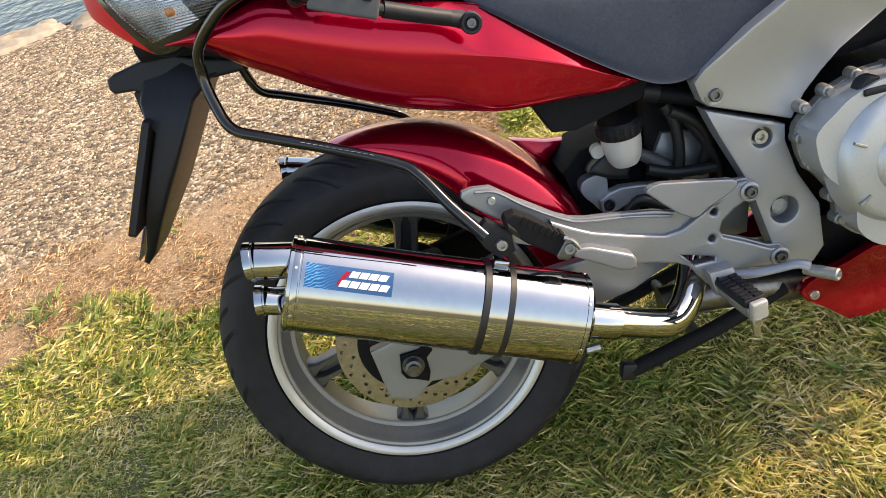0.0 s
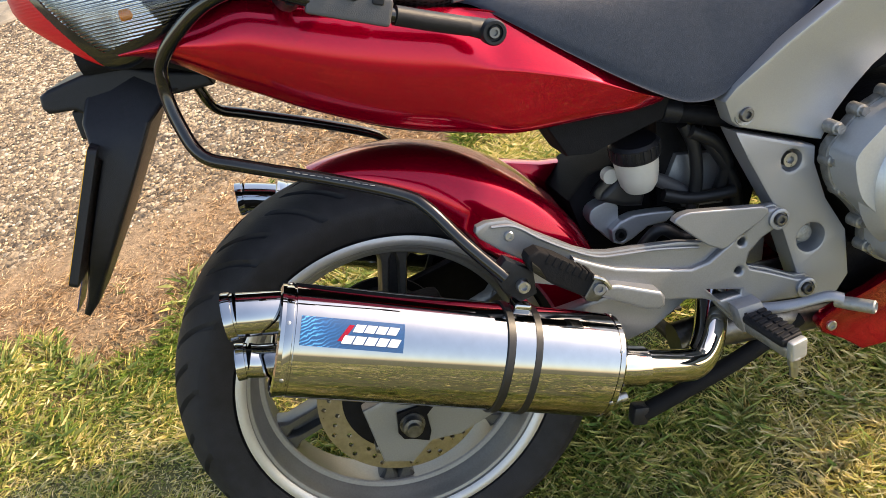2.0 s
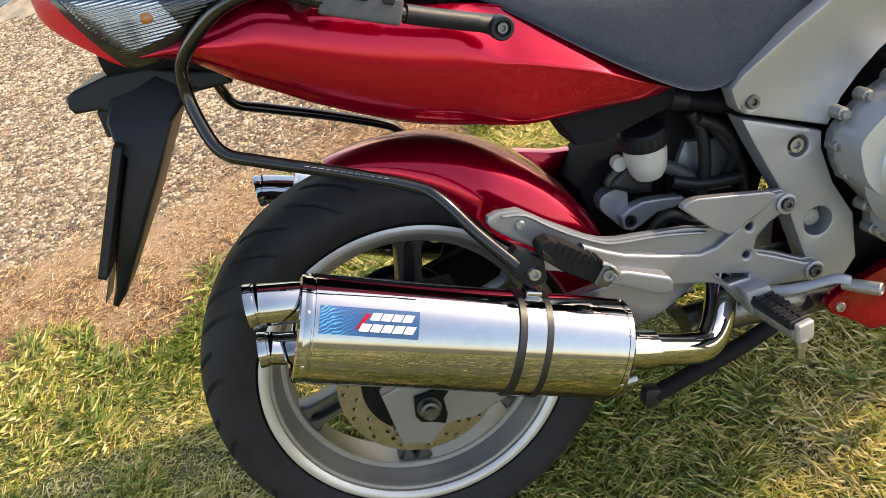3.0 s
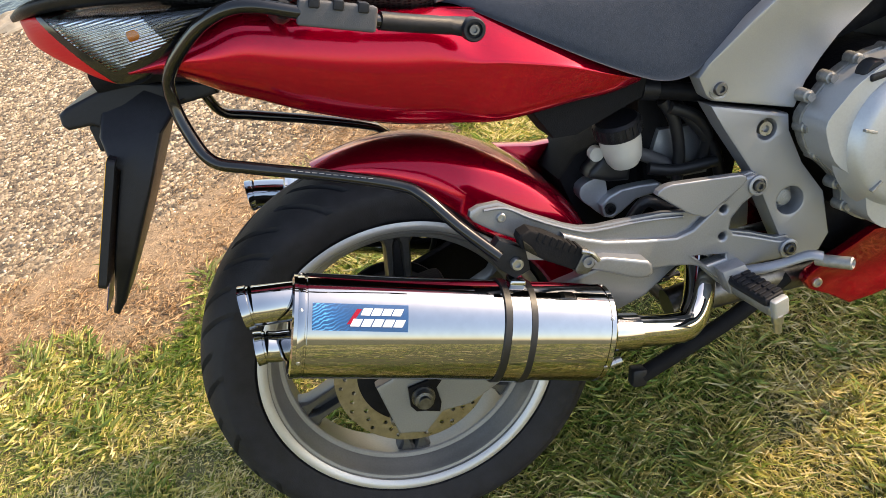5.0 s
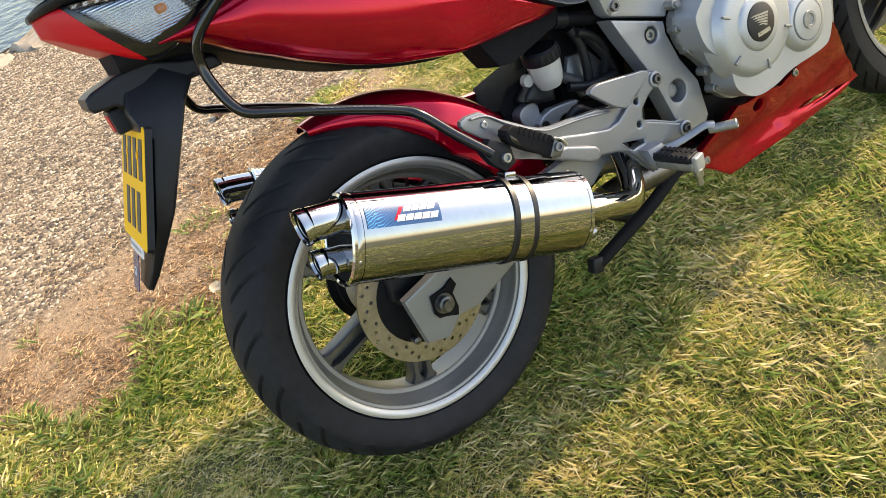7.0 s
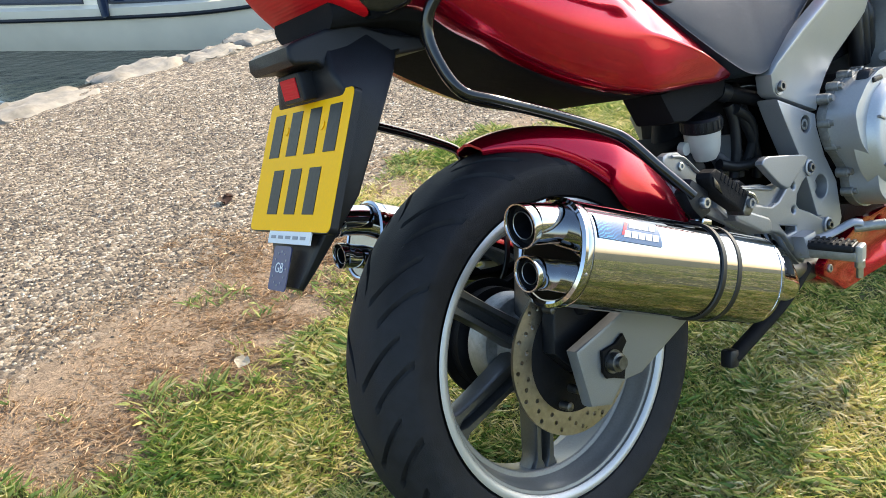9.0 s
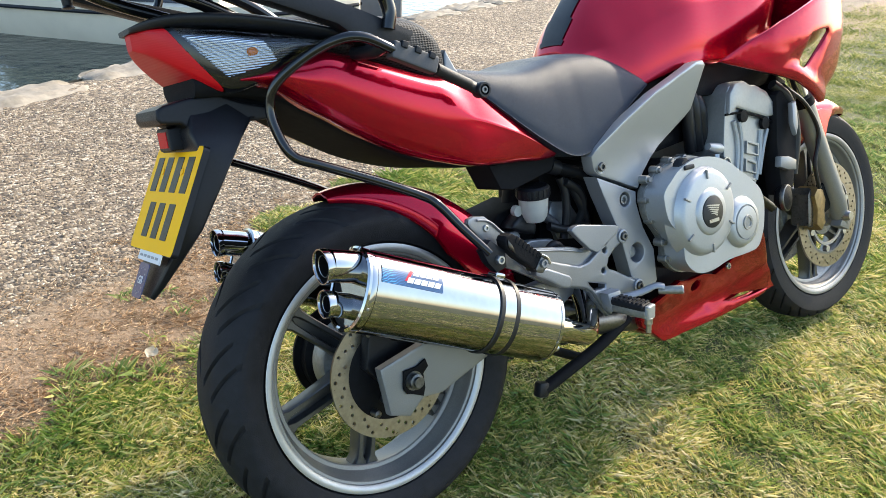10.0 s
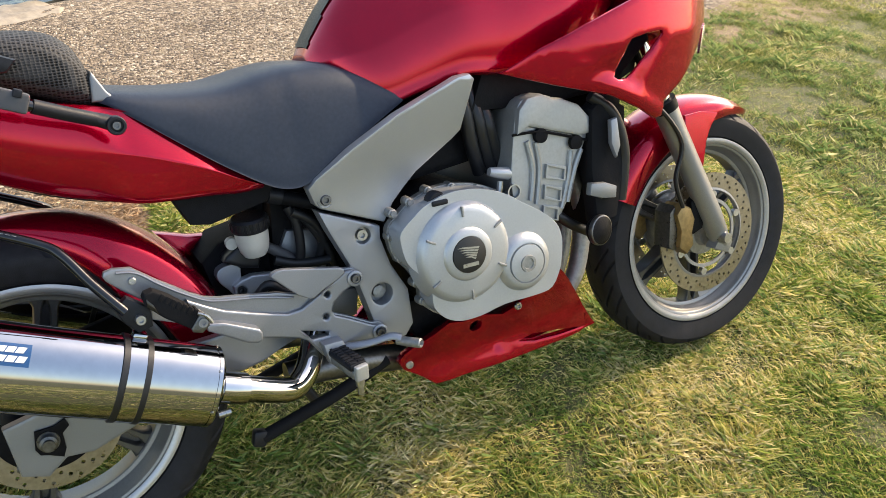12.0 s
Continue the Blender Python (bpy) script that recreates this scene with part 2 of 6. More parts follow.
def ground_material():
    """Turf soil, a scorched strip and a gravel path, blended along a wavy line."""
    m, nt, ln, b = nodes_of("turf_and_gravel")
    geo = nt.new("ShaderNodeNewGeometry")
    sep = nt.new("ShaderNodeSeparateXYZ")
    ln.new(geo.outputs["Position"], sep.inputs[0])

    def noise_tex(scale, detail=5, rough=0.6):
        n = nt.new("ShaderNodeTexNoise")
        n.inputs["Scale"].default_value, n.inputs["Detail"].default_value, n.inputs["Roughness"].default_value = scale, detail, rough
        ln.new(geo.outputs["Position"], n.inputs["Vector"])
        return n

    def calc(op, a, c):
        n = nt.new("ShaderNodeMath")
        n.operation = op
        for k, q in enumerate((a, c)):
            if isinstance(q, (int, float)):
                n.inputs[k].default_value = q
            else:
                ln.new(q, n.inputs[k])
        return n.outputs[0]

    def blend(fac, c1, c2):
        n = nt.new("ShaderNodeMix")
        n.data_type = "RGBA"
        ln.new(fac, n.inputs["Factor"]), ln.new(c1, n.inputs["A"]), ln.new(c2, n.inputs["B"])
        return n.outputs["Result"]

    wob = calc("MULTIPLY", calc("SUBTRACT", noise_tex(3.0, 6).outputs[0], 0.5), 0.5)
    edge = calc("ADD", calc("MULTIPLY", sep.outputs["X"], -0.27), sep.outputs["Y"])      # across the path's edge
    edge = calc("ADD", edge, wob)

    def step(lo, hi):
        n = nt.new("ShaderNodeMapRange")
        n.inputs[1].default_value, n.inputs[2].default_value = lo, hi
        ln.new(edge, n.inputs[0])
        return n.outputs[0]

    soil = ramp(nt, [(0.3, (0.035, 0.042, 0.014)), (0.5, (0.085, 0.085, 0.03)), (0.7, (0.18, 0.155, 0.062))])
    ln.new(calc("ADD", calc("MULTIPLY", noise_tex(9, 8, 0.7).outputs[0], 0.5), calc("MULTIPLY", noise_tex(160, 4, 0.7).outputs[0], 0.5)), soil.inputs[0])
    dry = ramp(nt, [(0.3, (0.11, 0.075, 0.042)), (0.5, (0.23, 0.155, 0.09)), (0.7, (0.36, 0.255, 0.155))])
    ln.new(noise_tex(60, 8, 0.75).outputs[0], dry.inputs[0])
    vor = nt.new("ShaderNodeTexVoronoi")
    vor.inputs["Scale"].default_value = 78
    ln.new(geo.outputs["Position"], vor.inputs["Vector"])
    val = nt.new("ShaderNodeSeparateColor")
    ln.new(vor.outputs["Color"], val.inputs[0])
    grav = ramp(nt, [(0.0, (0.045, 0.034, 0.024)), (0.3, (0.145, 0.106, 0.066)), (0.6, (0.245, 0.182, 0.115)), (0.85, (0.385, 0.297, 0.195)), (1.0, (0.56, 0.48, 0.36))])
    ln.new(val.outputs[0], grav.inputs[0])
    patch = ramp(nt, [(0.35, (0.62, 0.60, 0.58)), (0.65, (1.0, 1.0, 1.0))])
    ln.new(noise_tex(1.6, 5).outputs[0], patch.inputs[0])
    mul = nt.new("ShaderNodeMix")
    mul.data_type, mul.blend_type = "RGBA", "MULTIPLY"
    mul.inputs["Factor"].default_value = 1
    ln.new(grav.outputs[0], mul.inputs["A"]), ln.new(patch.outputs[0], mul.inputs["B"])
    col = blend(step(0.62, 0.88), soil.outputs[0], dry.outputs[0])
    col = blend(step(1.24, 1.36), col, mul.outputs["Result"])
    ln.new(col, b.inputs["Base Color"])
    b.inputs["Roughness"].default_value = 0.9
    bp = nt.new("ShaderNodeBump")
    stony = calc("MULTIPLY", calc("MULTIPLY", vor.outputs["Distance"], -1.0), step(1.24, 1.36))
    hgt = calc("ADD", stony, calc("MULTIPLY", noise_tex(120, 8, 0.7).outputs[0], 0.8))
    ln.new(hgt, bp.inputs["Height"])
    bp.inputs["Strength"].default_value, bp.inputs["Distance"].default_value = 0.9, 0.008
    ln.new(bp.outputs[0], b.inputs["Normal"])
    return m


M_GROUND = ground_material()


def island_colour(name, stops, rough=0.6, patchy=None, trans=0.0):
    """Colour by loose piece, shifted by slow patches over the ground."""
    m, nt, ln, b = nodes_of(name)
    geo, n = nt.new("ShaderNodeNewGeometry"), nt.new("ShaderNodeTexNoise")
    r = ramp(nt, stops)
    if patchy:
        n.inputs["Scale"].default_value, n.inputs["Detail"].default_value = patchy, 4
        ln.new(geo.outputs["Position"], n.inputs["Vector"])
        a = nt.new("ShaderNodeMath")
        a.operation = "MULTIPLY_ADD"
        a.inputs[1].default_value = 1.9
        a.inputs[2].default_value = -0.98
        ln.new(n.outputs[0], a.inputs[0])
        s = nt.new("ShaderNodeMath")
        s.operation, s.use_clamp = "ADD", True
        ln.new(a.outputs[0], s.inputs[0]), ln.new(geo.outputs["Random Per Island"], s.inputs[1])
        ln.new(s.outputs[0], r.inputs[0])
    else:
        ln.new(geo.outputs["Random Per Island"], r.inputs[0])
    ln.new(r.outputs[0], b.inputs["Base Color"])
    b.inputs["Roughness"].default_value = rough
    b.inputs["Specular IOR Level"].default_value = 0.3
    if trans:
        tl, mx, out = nt.new("ShaderNodeBsdfTranslucent"), nt.new("ShaderNodeMixShader"), nt["Material Output"]
        ln.new(r.outputs[0], tl.inputs[0])
        mx.inputs[0].default_value = trans
        ln.new(b.outputs[0], mx.inputs[1]), ln.new(tl.outputs[0], mx.inputs[2]), ln.new(mx.outputs[0], out.inputs[0])
    return m


M_GRASS = island_colour("grass_blades", [(0.0, (0.12, 0.20, 0.035)), (0.3, (0.27, 0.33, 0.075)), (0.55, (0.52, 0.47, 0.15)), (0.8, (0.72, 0.60, 0.27)), (1.0, (0.80, 0.70, 0.44))], 0.45, 2.3, 0.3)
M_MEADOW = island_colour("greener_lawn_blades", [(0.0, (0.10, 0.15, 0.03)), (0.4, (0.26, 0.27, 0.07)), (0.75, (0.43, 0.40, 0.135)), (1.0, (0.68, 0.59, 0.31))], 0.45, 2.3, 0.3)
M_TUFT = island_colour("green_tuft_blades", [(0.0, (0.10, 0.17, 0.05)), (0.5, (0.22, 0.28, 0.09)), (0.9, (0.40, 0.39, 0.16)), (1.0, (0.58, 0.51, 0.29))], 0.42, None, 0.4)
M_STRAW = island_colour("scorched_grass", [(0.0, (0.25, 0.16, 0.085)), (0.5, (0.45, 0.305, 0.18)), (1.0, (0.64, 0.49, 0.32))], 0.7, None, 0.2)
M_PEBBLE = island_colour("path_pebbles", [(0.0, (0.06, 0.045, 0.034)), (0.4, (0.23, 0.168, 0.105)), (0.75, (0.385, 0.297, 0.19)), (1.0, (0.58, 0.50, 0.38))], 0.7)
M_STONE = surface("pale_kerb_stone", (0.25, 0.215, 0.165), 0.85, 0, 0, 18, 0.4, 1.0, 45, stain_scale=3)
M_QUAY = surface("dark_wet_quay", (0.05, 0.05, 0.04), 0.6, 0, 0, 6, 0.3, 1.0, 30)
M_WATER = surface("harbour_water", (0.018, 0.026, 0.022), 0.06, 0, 0, 3, 0.2, 0.7, 7, 0.02, spec=0.3)
for n in M_WATER.node_tree.nodes:
    if n.type == "BUMP":
        n.inputs["Distance"].default_value = 0.024


# ---- building helpers ----
def part(name, bm, material, parent=None, label="", smooth=40, loc=None):
    """Links a bmesh as one mesh object under a thing or a part."""
    me = bpy.data.meshes.new(name)
    bmesh.ops.recalc_face_normals(bm, faces=bm.faces)
    bm.to_mesh(me)
    bm.free()
    me.materials.append(material)
    me.shade_smooth()
    me.set_sharp_from_angle(angle=radians(smooth))
    ob = new(name, me)
    areas = sorted(p.area for p in me.polygons)
    if areas[-1] > 8 * areas[len(areas) // 2] + 1e-9 and len(areas) > 12:
        ob.modifiers.new("weighted", "WEIGHTED_NORMAL").keep_sharp = True
    if parent:
        ob.parent = parent
    if loc:
        ob.location = loc
    if label:
        ob["label"] = label
    return ob


def thing(name, label, category, at=None, kind="", group=""):
    ob = new(name)
    if at:
        ob.matrix_world = at
    return tagged(ob, label, category, group, kind)


def again(ob, parent, loc, rot=None):
    """Another part on the same mesh, at its own place."""
    o = new(ob.name.split(".")[0], ob.data)
    o.parent, o.location = parent, loc
    if rot:
        o.rotation_euler = rot
    if "label" in ob:
        o["label"] = ob["label"]
    return o


def spline(pts, n=6, closed=False):
    """Catmull-Rom points through pts."""
    p = [Vector(q) for q in pts]
    out, m = [], len(p)
    for i in range(m if closed else m - 1):
        if closed:
            a, b_, c, d = p[i - 1], p[i], p[(i + 1) % m], p[(i + 2) % m]
        else:
            a, b_, c, d = p[max(i - 1, 0)], p[i], p[i + 1], p[min(i + 2, m - 1)]
        for k in range(n):
            t = k / n
            out.append(0.5 * (2 * b_ + (c - a) * t + (2 * a - 5 * b_ + 4 * c - d) * t * t + (3 * b_ - a - 3 * c + d) * t ** 3))
    if not closed:
        out.append(p[-1])
    return out


def grid_faces(bm, rings, wrap_ring=True, wrap_rows=False, caps=False):
    vs = [[bm.verts.new(p) for p in r] for r in rings]
    m, k = len(vs), len(vs[0])
    for i in range(m if wrap_rows else m - 1):
        a, c = vs[i], vs[(i + 1) % m]
        for j in range(k if wrap_ring else k - 1):
            bm.faces.new((a[j], a[(j + 1) % k], c[(j + 1) % k], c[j]))
    if caps:
        bm.faces.new(vs[0]), bm.faces.new(vs[-1])
    return vs


def tube(pts, r, seg=12, n=6, bm=None, flat=1.0, smooth=True):
    """A bent tube through pts; r a number or one radius a point."""
    bm = bm or bmesh.new()
    rr = r if isinstance(r, (list, tuple)) else [r] * len(pts)
    path = spline(pts, n) if smooth else [Vector(p) for p in pts]
    rad = [rr[min(len(rr) - 1, int(i / n if smooth else i))] * (1 - f) + rr[min(len(rr) - 1, int(i / n if smooth else i) + 1)] * f
           for i in range(len(path)) for f in [((i % n) / n) if smooth else 0]]
    up, rings = None, []
    for i, p in enumerate(path):
        d = (path[min(i + 1, len(path) - 1)] - path[max(i - 1, 0)]).normalized()
        if up is None:
            up = d.orthogonal().normalized()
        up = (up - d * up.dot(d)).normalized()
        side = d.cross(up)
        rings.append([p + (up * math.cos(a) + side * math.sin(a) * flat) * rad[i] for a in (2 * math.pi * j / seg for j in range(seg))])
    grid_faces(bm, rings, caps=True)
    return bm


def lathe(profile, centre=(0, 0, 0), seg=96, bm=None, axis="y", a0=0.0, a1=2 * math.pi, closed=False):
    """Turns (radius, along) pairs about an axis along y (or x) through centre."""
    bm = bm or bmesh.new()
    full = abs(a1 - a0) > 6.28
    cx, cy, cz = centre
    rings = []
    for i in range(seg if full else seg + 1):
        a = a0 + (a1 - a0) * i / seg
        c, s = math.cos(a), math.sin(a)
        if axis == "y":
            rings.append([(cx + r * c, cy + h, cz + r * s) for r, h in profile])
        else:
            rings.append([(cx + h, cy + r * c, cz + r * s) for r, h in profile])
    grid_faces(bm, rings, wrap_ring=closed, wrap_rows=full)
    return bm


def plate(outline, y0, y1, holes=(), bevel=0.004, bm=None, bend=None, seg=2, rounded=0, fine=0.06):
    """A slab from an outline in x and z, from y0 to y1, with holes through it and softened edges; bend(x, z) adds to y."""
    bm2 = bmesh.new()
    edges = []
    for loop in [outline, *holes]:
        if rounded and loop is outline:
            loop = [(v.x, v.y) for v in spline([(*q, 0) for q in loop], rounded, True)]
        vs = [bm2.verts.new((x, y0, z)) for x, z in loop]
        edges += [bm2.edges.new((vs[i], vs[(i + 1) % len(vs)])) for i in range(len(vs))]
    bmesh.ops.triangle_fill(bm2, use_beauty=True, use_dissolve=False, edges=edges)
    faces = bm2.faces[:]
    ext = bmesh.ops.extrude_face_region(bm2, geom=faces)
    for v in ext["geom"]:
        if isinstance(v, bmesh.types.BMVert):
            v.co.y = y1
    bmesh.ops.recalc_face_normals(bm2, faces=bm2.faces)
    if bevel:
        rim = [e for e in bm2.edges if len(e.link_faces) == 2 and e.calc_face_angle(0) > 1.2 and abs(e.verts[0].co.y - e.verts[1].co.y) < 1e-6]
        bmesh.ops.bevel(bm2, geom=rim, offset=bevel, segments=seg, profile=0.6, affect="EDGES", clamp_overlap=True)
    if bend:
        for _ in range(6):
            long_ = [e for e in bm2.edges if e.calc_length() > fine]
            if not long_:
                break
            bmesh.ops.subdivide_edges(bm2, edges=long_, cuts=1)
            bmesh.ops.triangulate(bm2, faces=bm2.faces)
        for v in bm2.verts:
            v.co.y += bend(v.co.x, v.co.z)
    if bm is None:
        return bm2
    me = bpy.data.meshes.new("scratch")
    bm2.to_mesh(me)
    bm2.free()
    bm.from_mesh(me)
    bpy.data.meshes.remove(me)
    return bm


def body(stations, power=0.6, seg=32, n=5, bm=None, y=0.0, flip=1):
    """A closed hull along x: (x, z bottom, z top, half width) stations, squared off by power (1 is an ellipse)."""
    bm = bm or bmesh.new()
    rings = []
    for x, zb, zt, w in [tuple(v) for v in spline4(stations, n)]:
        ring = []
        for j in range(seg):
            a = 2 * math.pi * j / seg
            c, s = math.cos(a), math.sin(a)
            ring.append((x, y + w * math.copysign(abs(c) ** power, c), (zb + zt) / 2 + (zt - zb) / 2 * math.copysign(abs(s) ** power, s)))
        rings.append(ring)
    grid_faces(bm, rings, caps=True)
    return bm


def hull(stations, section, n=6, fine=4, bm=None, second=None, turn=(0, 1)):
    """A closed hull along x: (x, z bottom, z top, half width[, narrowing to the top]) stations; section gives (across, up) from top to bottom."""
    bm = bm or bmesh.new()
    half = first = [(v.x, v.y) for v in spline([(*p, 0) for p in section], fine)]
    other = [(v.x, v.y) for v in spline([(*p, 0) for p in second], fine)] if second else first
    wide = [r if len(r) > 4 else (*r, 0.0) for r in stations]
    rings = []
    for (x, zb, zt, w), q in zip(spline4(wide, n), spline([(r[4], 0, 0) for r in wide], n)):
        k = max(0.0, min(1.0, (x - turn[0]) / (turn[1] - turn[0])))
        half = [(a + (c - a) * k, b_ + (d - b_) * k) for (a, b_), (c, d) in zip(first, other)] if second else first
        side = [(f * w * (1 - q.x * max(0, u) ** 1.3), zb + (zt - zb) * u) for f, u in half]
        rings.append([(x, -f, z) for f, z in side] + [(x, f, z) for f, z in reversed(side[1:-1])])
    grid_faces(bm, rings, caps=True)
    return bm


def spline4(rows, n):
    a, b_ = spline([r[:3] for r in rows], n), spline([(r[3], 0, 0) for r in rows], n)
    return [(*p, q.x) for p, q in zip(a, b_)]


def box(lo, hi, bevel=0.003, bm=None, seg=2):
    b2 = bmesh.new()
    bmesh.ops.create_cube(b2, size=1, matrix=Matrix.Translation([(a + c) / 2 for a, c in zip(lo, hi)]) @ Matrix.Diagonal([c - a for a, c in zip(lo, hi)] + [1]))
    if bevel:
        bmesh.ops.bevel(b2, geom=b2.edges[:], offset=bevel, segments=seg, profile=0.5, affect="EDGES")
    return b2 if bm is None else merge(bm, b2)


def merge(bm, other):
    me = bpy.data.meshes.new("scratch")
    other.to_mesh(me)
    other.free()
    bm.from_mesh(me)
    bpy.data.meshes.remove(me)
    return bm


def circle(cx, cz, r, n=20, a0=0.0):
    return [(cx + r * math.cos(a0 + 2 * math.pi * i / n), cz + r * math.sin(a0 + 2 * math.pi * i / n)) for i in range(n)]


def moved(bm, m):
    bmesh.ops.transform(bm, matrix=m, verts=bm.verts)
    return bm


def bolt(r=0.009, h=0.006, socket=True):
    """A round bolt head facing -y, with a hexagon socket."""
    prof = [(0.0, 0.0), (r, 0.0), (r, -h * 0.75), (r * 0.85, -h), (r * 0.5, -h)] + ([(r * 0.48, -h * 0.4), (0.0, -h * 0.4)] if socket else [(0.0, -h)])
    return lathe(prof, seg=18)


# ---- ground, water, quay ----
def quay(x):
    """Where the land ends, as y over x."""
    return 3.66 + 0.36 * max(x, -4.0) + 0.05 * math.sin(1.7 * x)


def rise(x, y):
    return 0.006 * noise.noise(Vector((x * 1.3, y * 1.3, 3.0))) + 0.02 * noise.noise(Vector((x * 0.3, y * 0.3, 8.0))) - 0.006


def make_ground():
    xs = sorted({*[round(-4 + 0.12 * i, 3) for i in range(101)], *[-600, -300, -150, -70, -35, -18, -10, -6, 10, 14, 20, 35, 70, 150, 300, 600]})
    bm = bmesh.new()
    rows = []
    for x in xs:
        q = quay(x)
        ys = [-600, -250, -100, -40, -18, -9, -5, -3.2] + [-2.2 + (q - 0.1 + 2.2) * k / 60 for k in range(61)] + [q]
        rows.append([(x, y, (rise(x, y) if abs(x) < 30 and y > -20 else 0) - (0.02 if y >= q else 0)) for y in ys])
    grid_faces(bm, rows, wrap_ring=False)
    tagged(part("ground", bm, M_GROUND, smooth=80), "worn turf with a scorched strip beside a gravel path", "ground", kind="structure")
    bm = bmesh.new()
    rows = [[(x, quay(x), -0.015), (x, quay(x) + 0.03, -0.3), (x, quay(x) + 0.06, -1.2)] for x in xs]
    grid_faces(bm, rows, wrap_ring=False)
    tagged(part("quay_wall", bm, M_QUAY), "dark wet stone quay wall above the water", "quay", kind="structure")
    bm = bmesh.new()
    grid_faces(bm, [[(x, y, -0.42) for y in (-600, -60, 0, 3, 6, 10, 20, 60, 600)] for x in (-600, -60, -10, 0, 10, 60, 600)], wrap_ring=False)
    bm.faces.ensure_lookup_table()
    kill = [f for f in bm.faces if f.calc_center_median().y < 0 and f.calc_center_median().x > -10]
    bmesh.ops.delete(bm, geom=kill, context="FACES")
    tagged(part("water", bm, M_WATER), "dark calm harbour water with small ripples", "water", kind="structure")


make_ground()


def kerb_stone(x, w, d, h, tilt, seed):
    bm = bmesh.new()
    bmesh.ops.create_cube(bm, size=1)
    bmesh.ops.subdivide_edges(bm, edges=bm.edges[:], cuts=11, use_grid_fill=True)
    for v in bm.verts:
        p = v.co.copy()
        k = 1 - 0.16 * (abs(2 * p.x) ** 5 + abs(2 * p.y) ** 4 + abs(2 * p.z) ** 6) / 2
        q = Vector((p.x * w * k, p.y * d * k, p.z * h * (k if p.z > 0 else 1)))
        q += 0.022 * noise.noise_vector(Vector((p.x * 2 + seed * 7.1, p.y * 2, p.z * 2))) + 0.022 * noise.noise_vector(Vector((p.x * 6 + seed, p.y * 6, p.z * 6))) + 0.008 * noise.noise_vector(Vector((p.x * 15 + seed, p.y * 15, p.z * 15)))
        v.co = q
    ob = part("kerb_stone", bm, M_STONE, smooth=38)
    y = quay(x) - d * 0.32 + 0.05 * math.sin(seed * 5)
    ob.matrix_world = pose(x, y, -h / 2 + 0.018, tilt, tilt * 0.6, 20 + tilt * 3)
    tagged(ob, "pale weathered stone block along the water's edge", "stone", group="stones of the quay edge")


rs = random.Random(4)
kx = -5.0
while kx < 8.5:
    w = rs.uniform(0.4, 0.72)
    kerb_stone(kx + w * 0.46, w, rs.uniform(0.26, 0.38), rs.uniform(0.16, 0.22), rs.uniform(-3, 3), kx)
    kx += w * 0.93


def edge_of(x, y):
    """How far over the worn edge of the path a place lies; the path begins at about 1.3."""
    return y - 0.27 * x + 0.5 * 0.5 * noise.noise(Vector((x * 3, y * 3, 0)))


def scatter_blades(name, label, count, area, keep, height, width, material, seed, lie=0.5, clumps=None):
    """Grass as many bent blades in one mesh."""
    g = np.random.default_rng(seed)
    x0, x1, y0, y1 = area
    px, py = g.uniform(x0, x1, count), g.uniform(y0, y1, count)
    if clumps:                                   # blades gather round tuft centres
        at = g.integers(0, clumps, count)
        spread = g.uniform(0.012, 0.035, clumps)[at]
        px, py = px[:clumps][at] + g.normal(0, 1, count) * spread, py[:clumps][at] + g.normal(0, 1, count) * spread
    ok = np.array([keep(a, b_, c) for a, b_, c in zip(px, py, g.random(count))])
    px, py = px[ok], py[ok]
    n = len(px)
    z = np.array([rise(a, b_) for a, b_ in zip(px, py)])
    patch = np.array([0.75 + 0.5 * noise.noise(Vector((a * 2.2, b_ * 2.2, 5))) + 0.6 * noise.noise(Vector((a * 10, b_ * 10, 1))) for a, b_ in zip(px, py)])
    h = g.uniform(*height, n) * np.clip(patch, 0.35, 1.5)
    w = g.uniform(*width, n)
    yaw, face = g.uniform(0, 2 * np.pi, n), g.uniform(0, 2 * np.pi, n)
    bend = g.uniform(0.1, lie, n) * h * 2
    dx, dy, fx, fy = np.cos(yaw), np.sin(yaw), np.cos(face), np.sin(face)
    v = np.zeros((n, 4, 3))
    for k, (s, t, u) in enumerate(((-1, 0, 0), (1, 0, 0), (0.75, 0.55, 0.35), (0, 1, 1))):
        v[:, k, 0] = px + s * w * fx + dx * bend * u
        v[:, k, 1] = py + s * w * fy + dy * bend * u
        v[:, k, 2] = z + h * t * (1 - 0.25 * u * lie) - 0.003
    me = bpy.data.meshes.new(name)
    me.vertices.add(n * 4)
    me.vertices.foreach_set("co", v.ravel())
    me.loops.add(n * 6)
    me.loops.foreach_set("vertex_index", (np.arange(n)[:, None] * 4 + np.array([0, 1, 2, 0, 2, 3])).ravel().astype(np.int32))
    me.polygons.add(n * 2)
    me.polygons.foreach_set("loop_start", (np.arange(n * 2) * 3).astype(np.int32))
    me.update(calc_edges=True)
    me.validate()
    me.materials.append(material)
    tagged(new(name, me), label, "grass", kind="stuff")


def on_turf(a, b_, c):
    e = edge_of(a, b_)
    clump = 0.5 * noise.noise(Vector((a * 4.5, b_ * 4.5, 9)))
    dry = (e - 0.58) / 0.3 - max(0.0, clump * 1.7) if a < 0.35 else (e - 1.1) / 0.25
    return c > dry and b_ < quay(a) - 0.5


def on_scorch(a, b_, c):
    e = edge_of(a, b_)
    return a < 0.9 and 0.45 < e < 1.45 and c < (1.3 - abs(e - 0.95) * 2.1) * min(1.0, (a + 2.4) / 0.9)


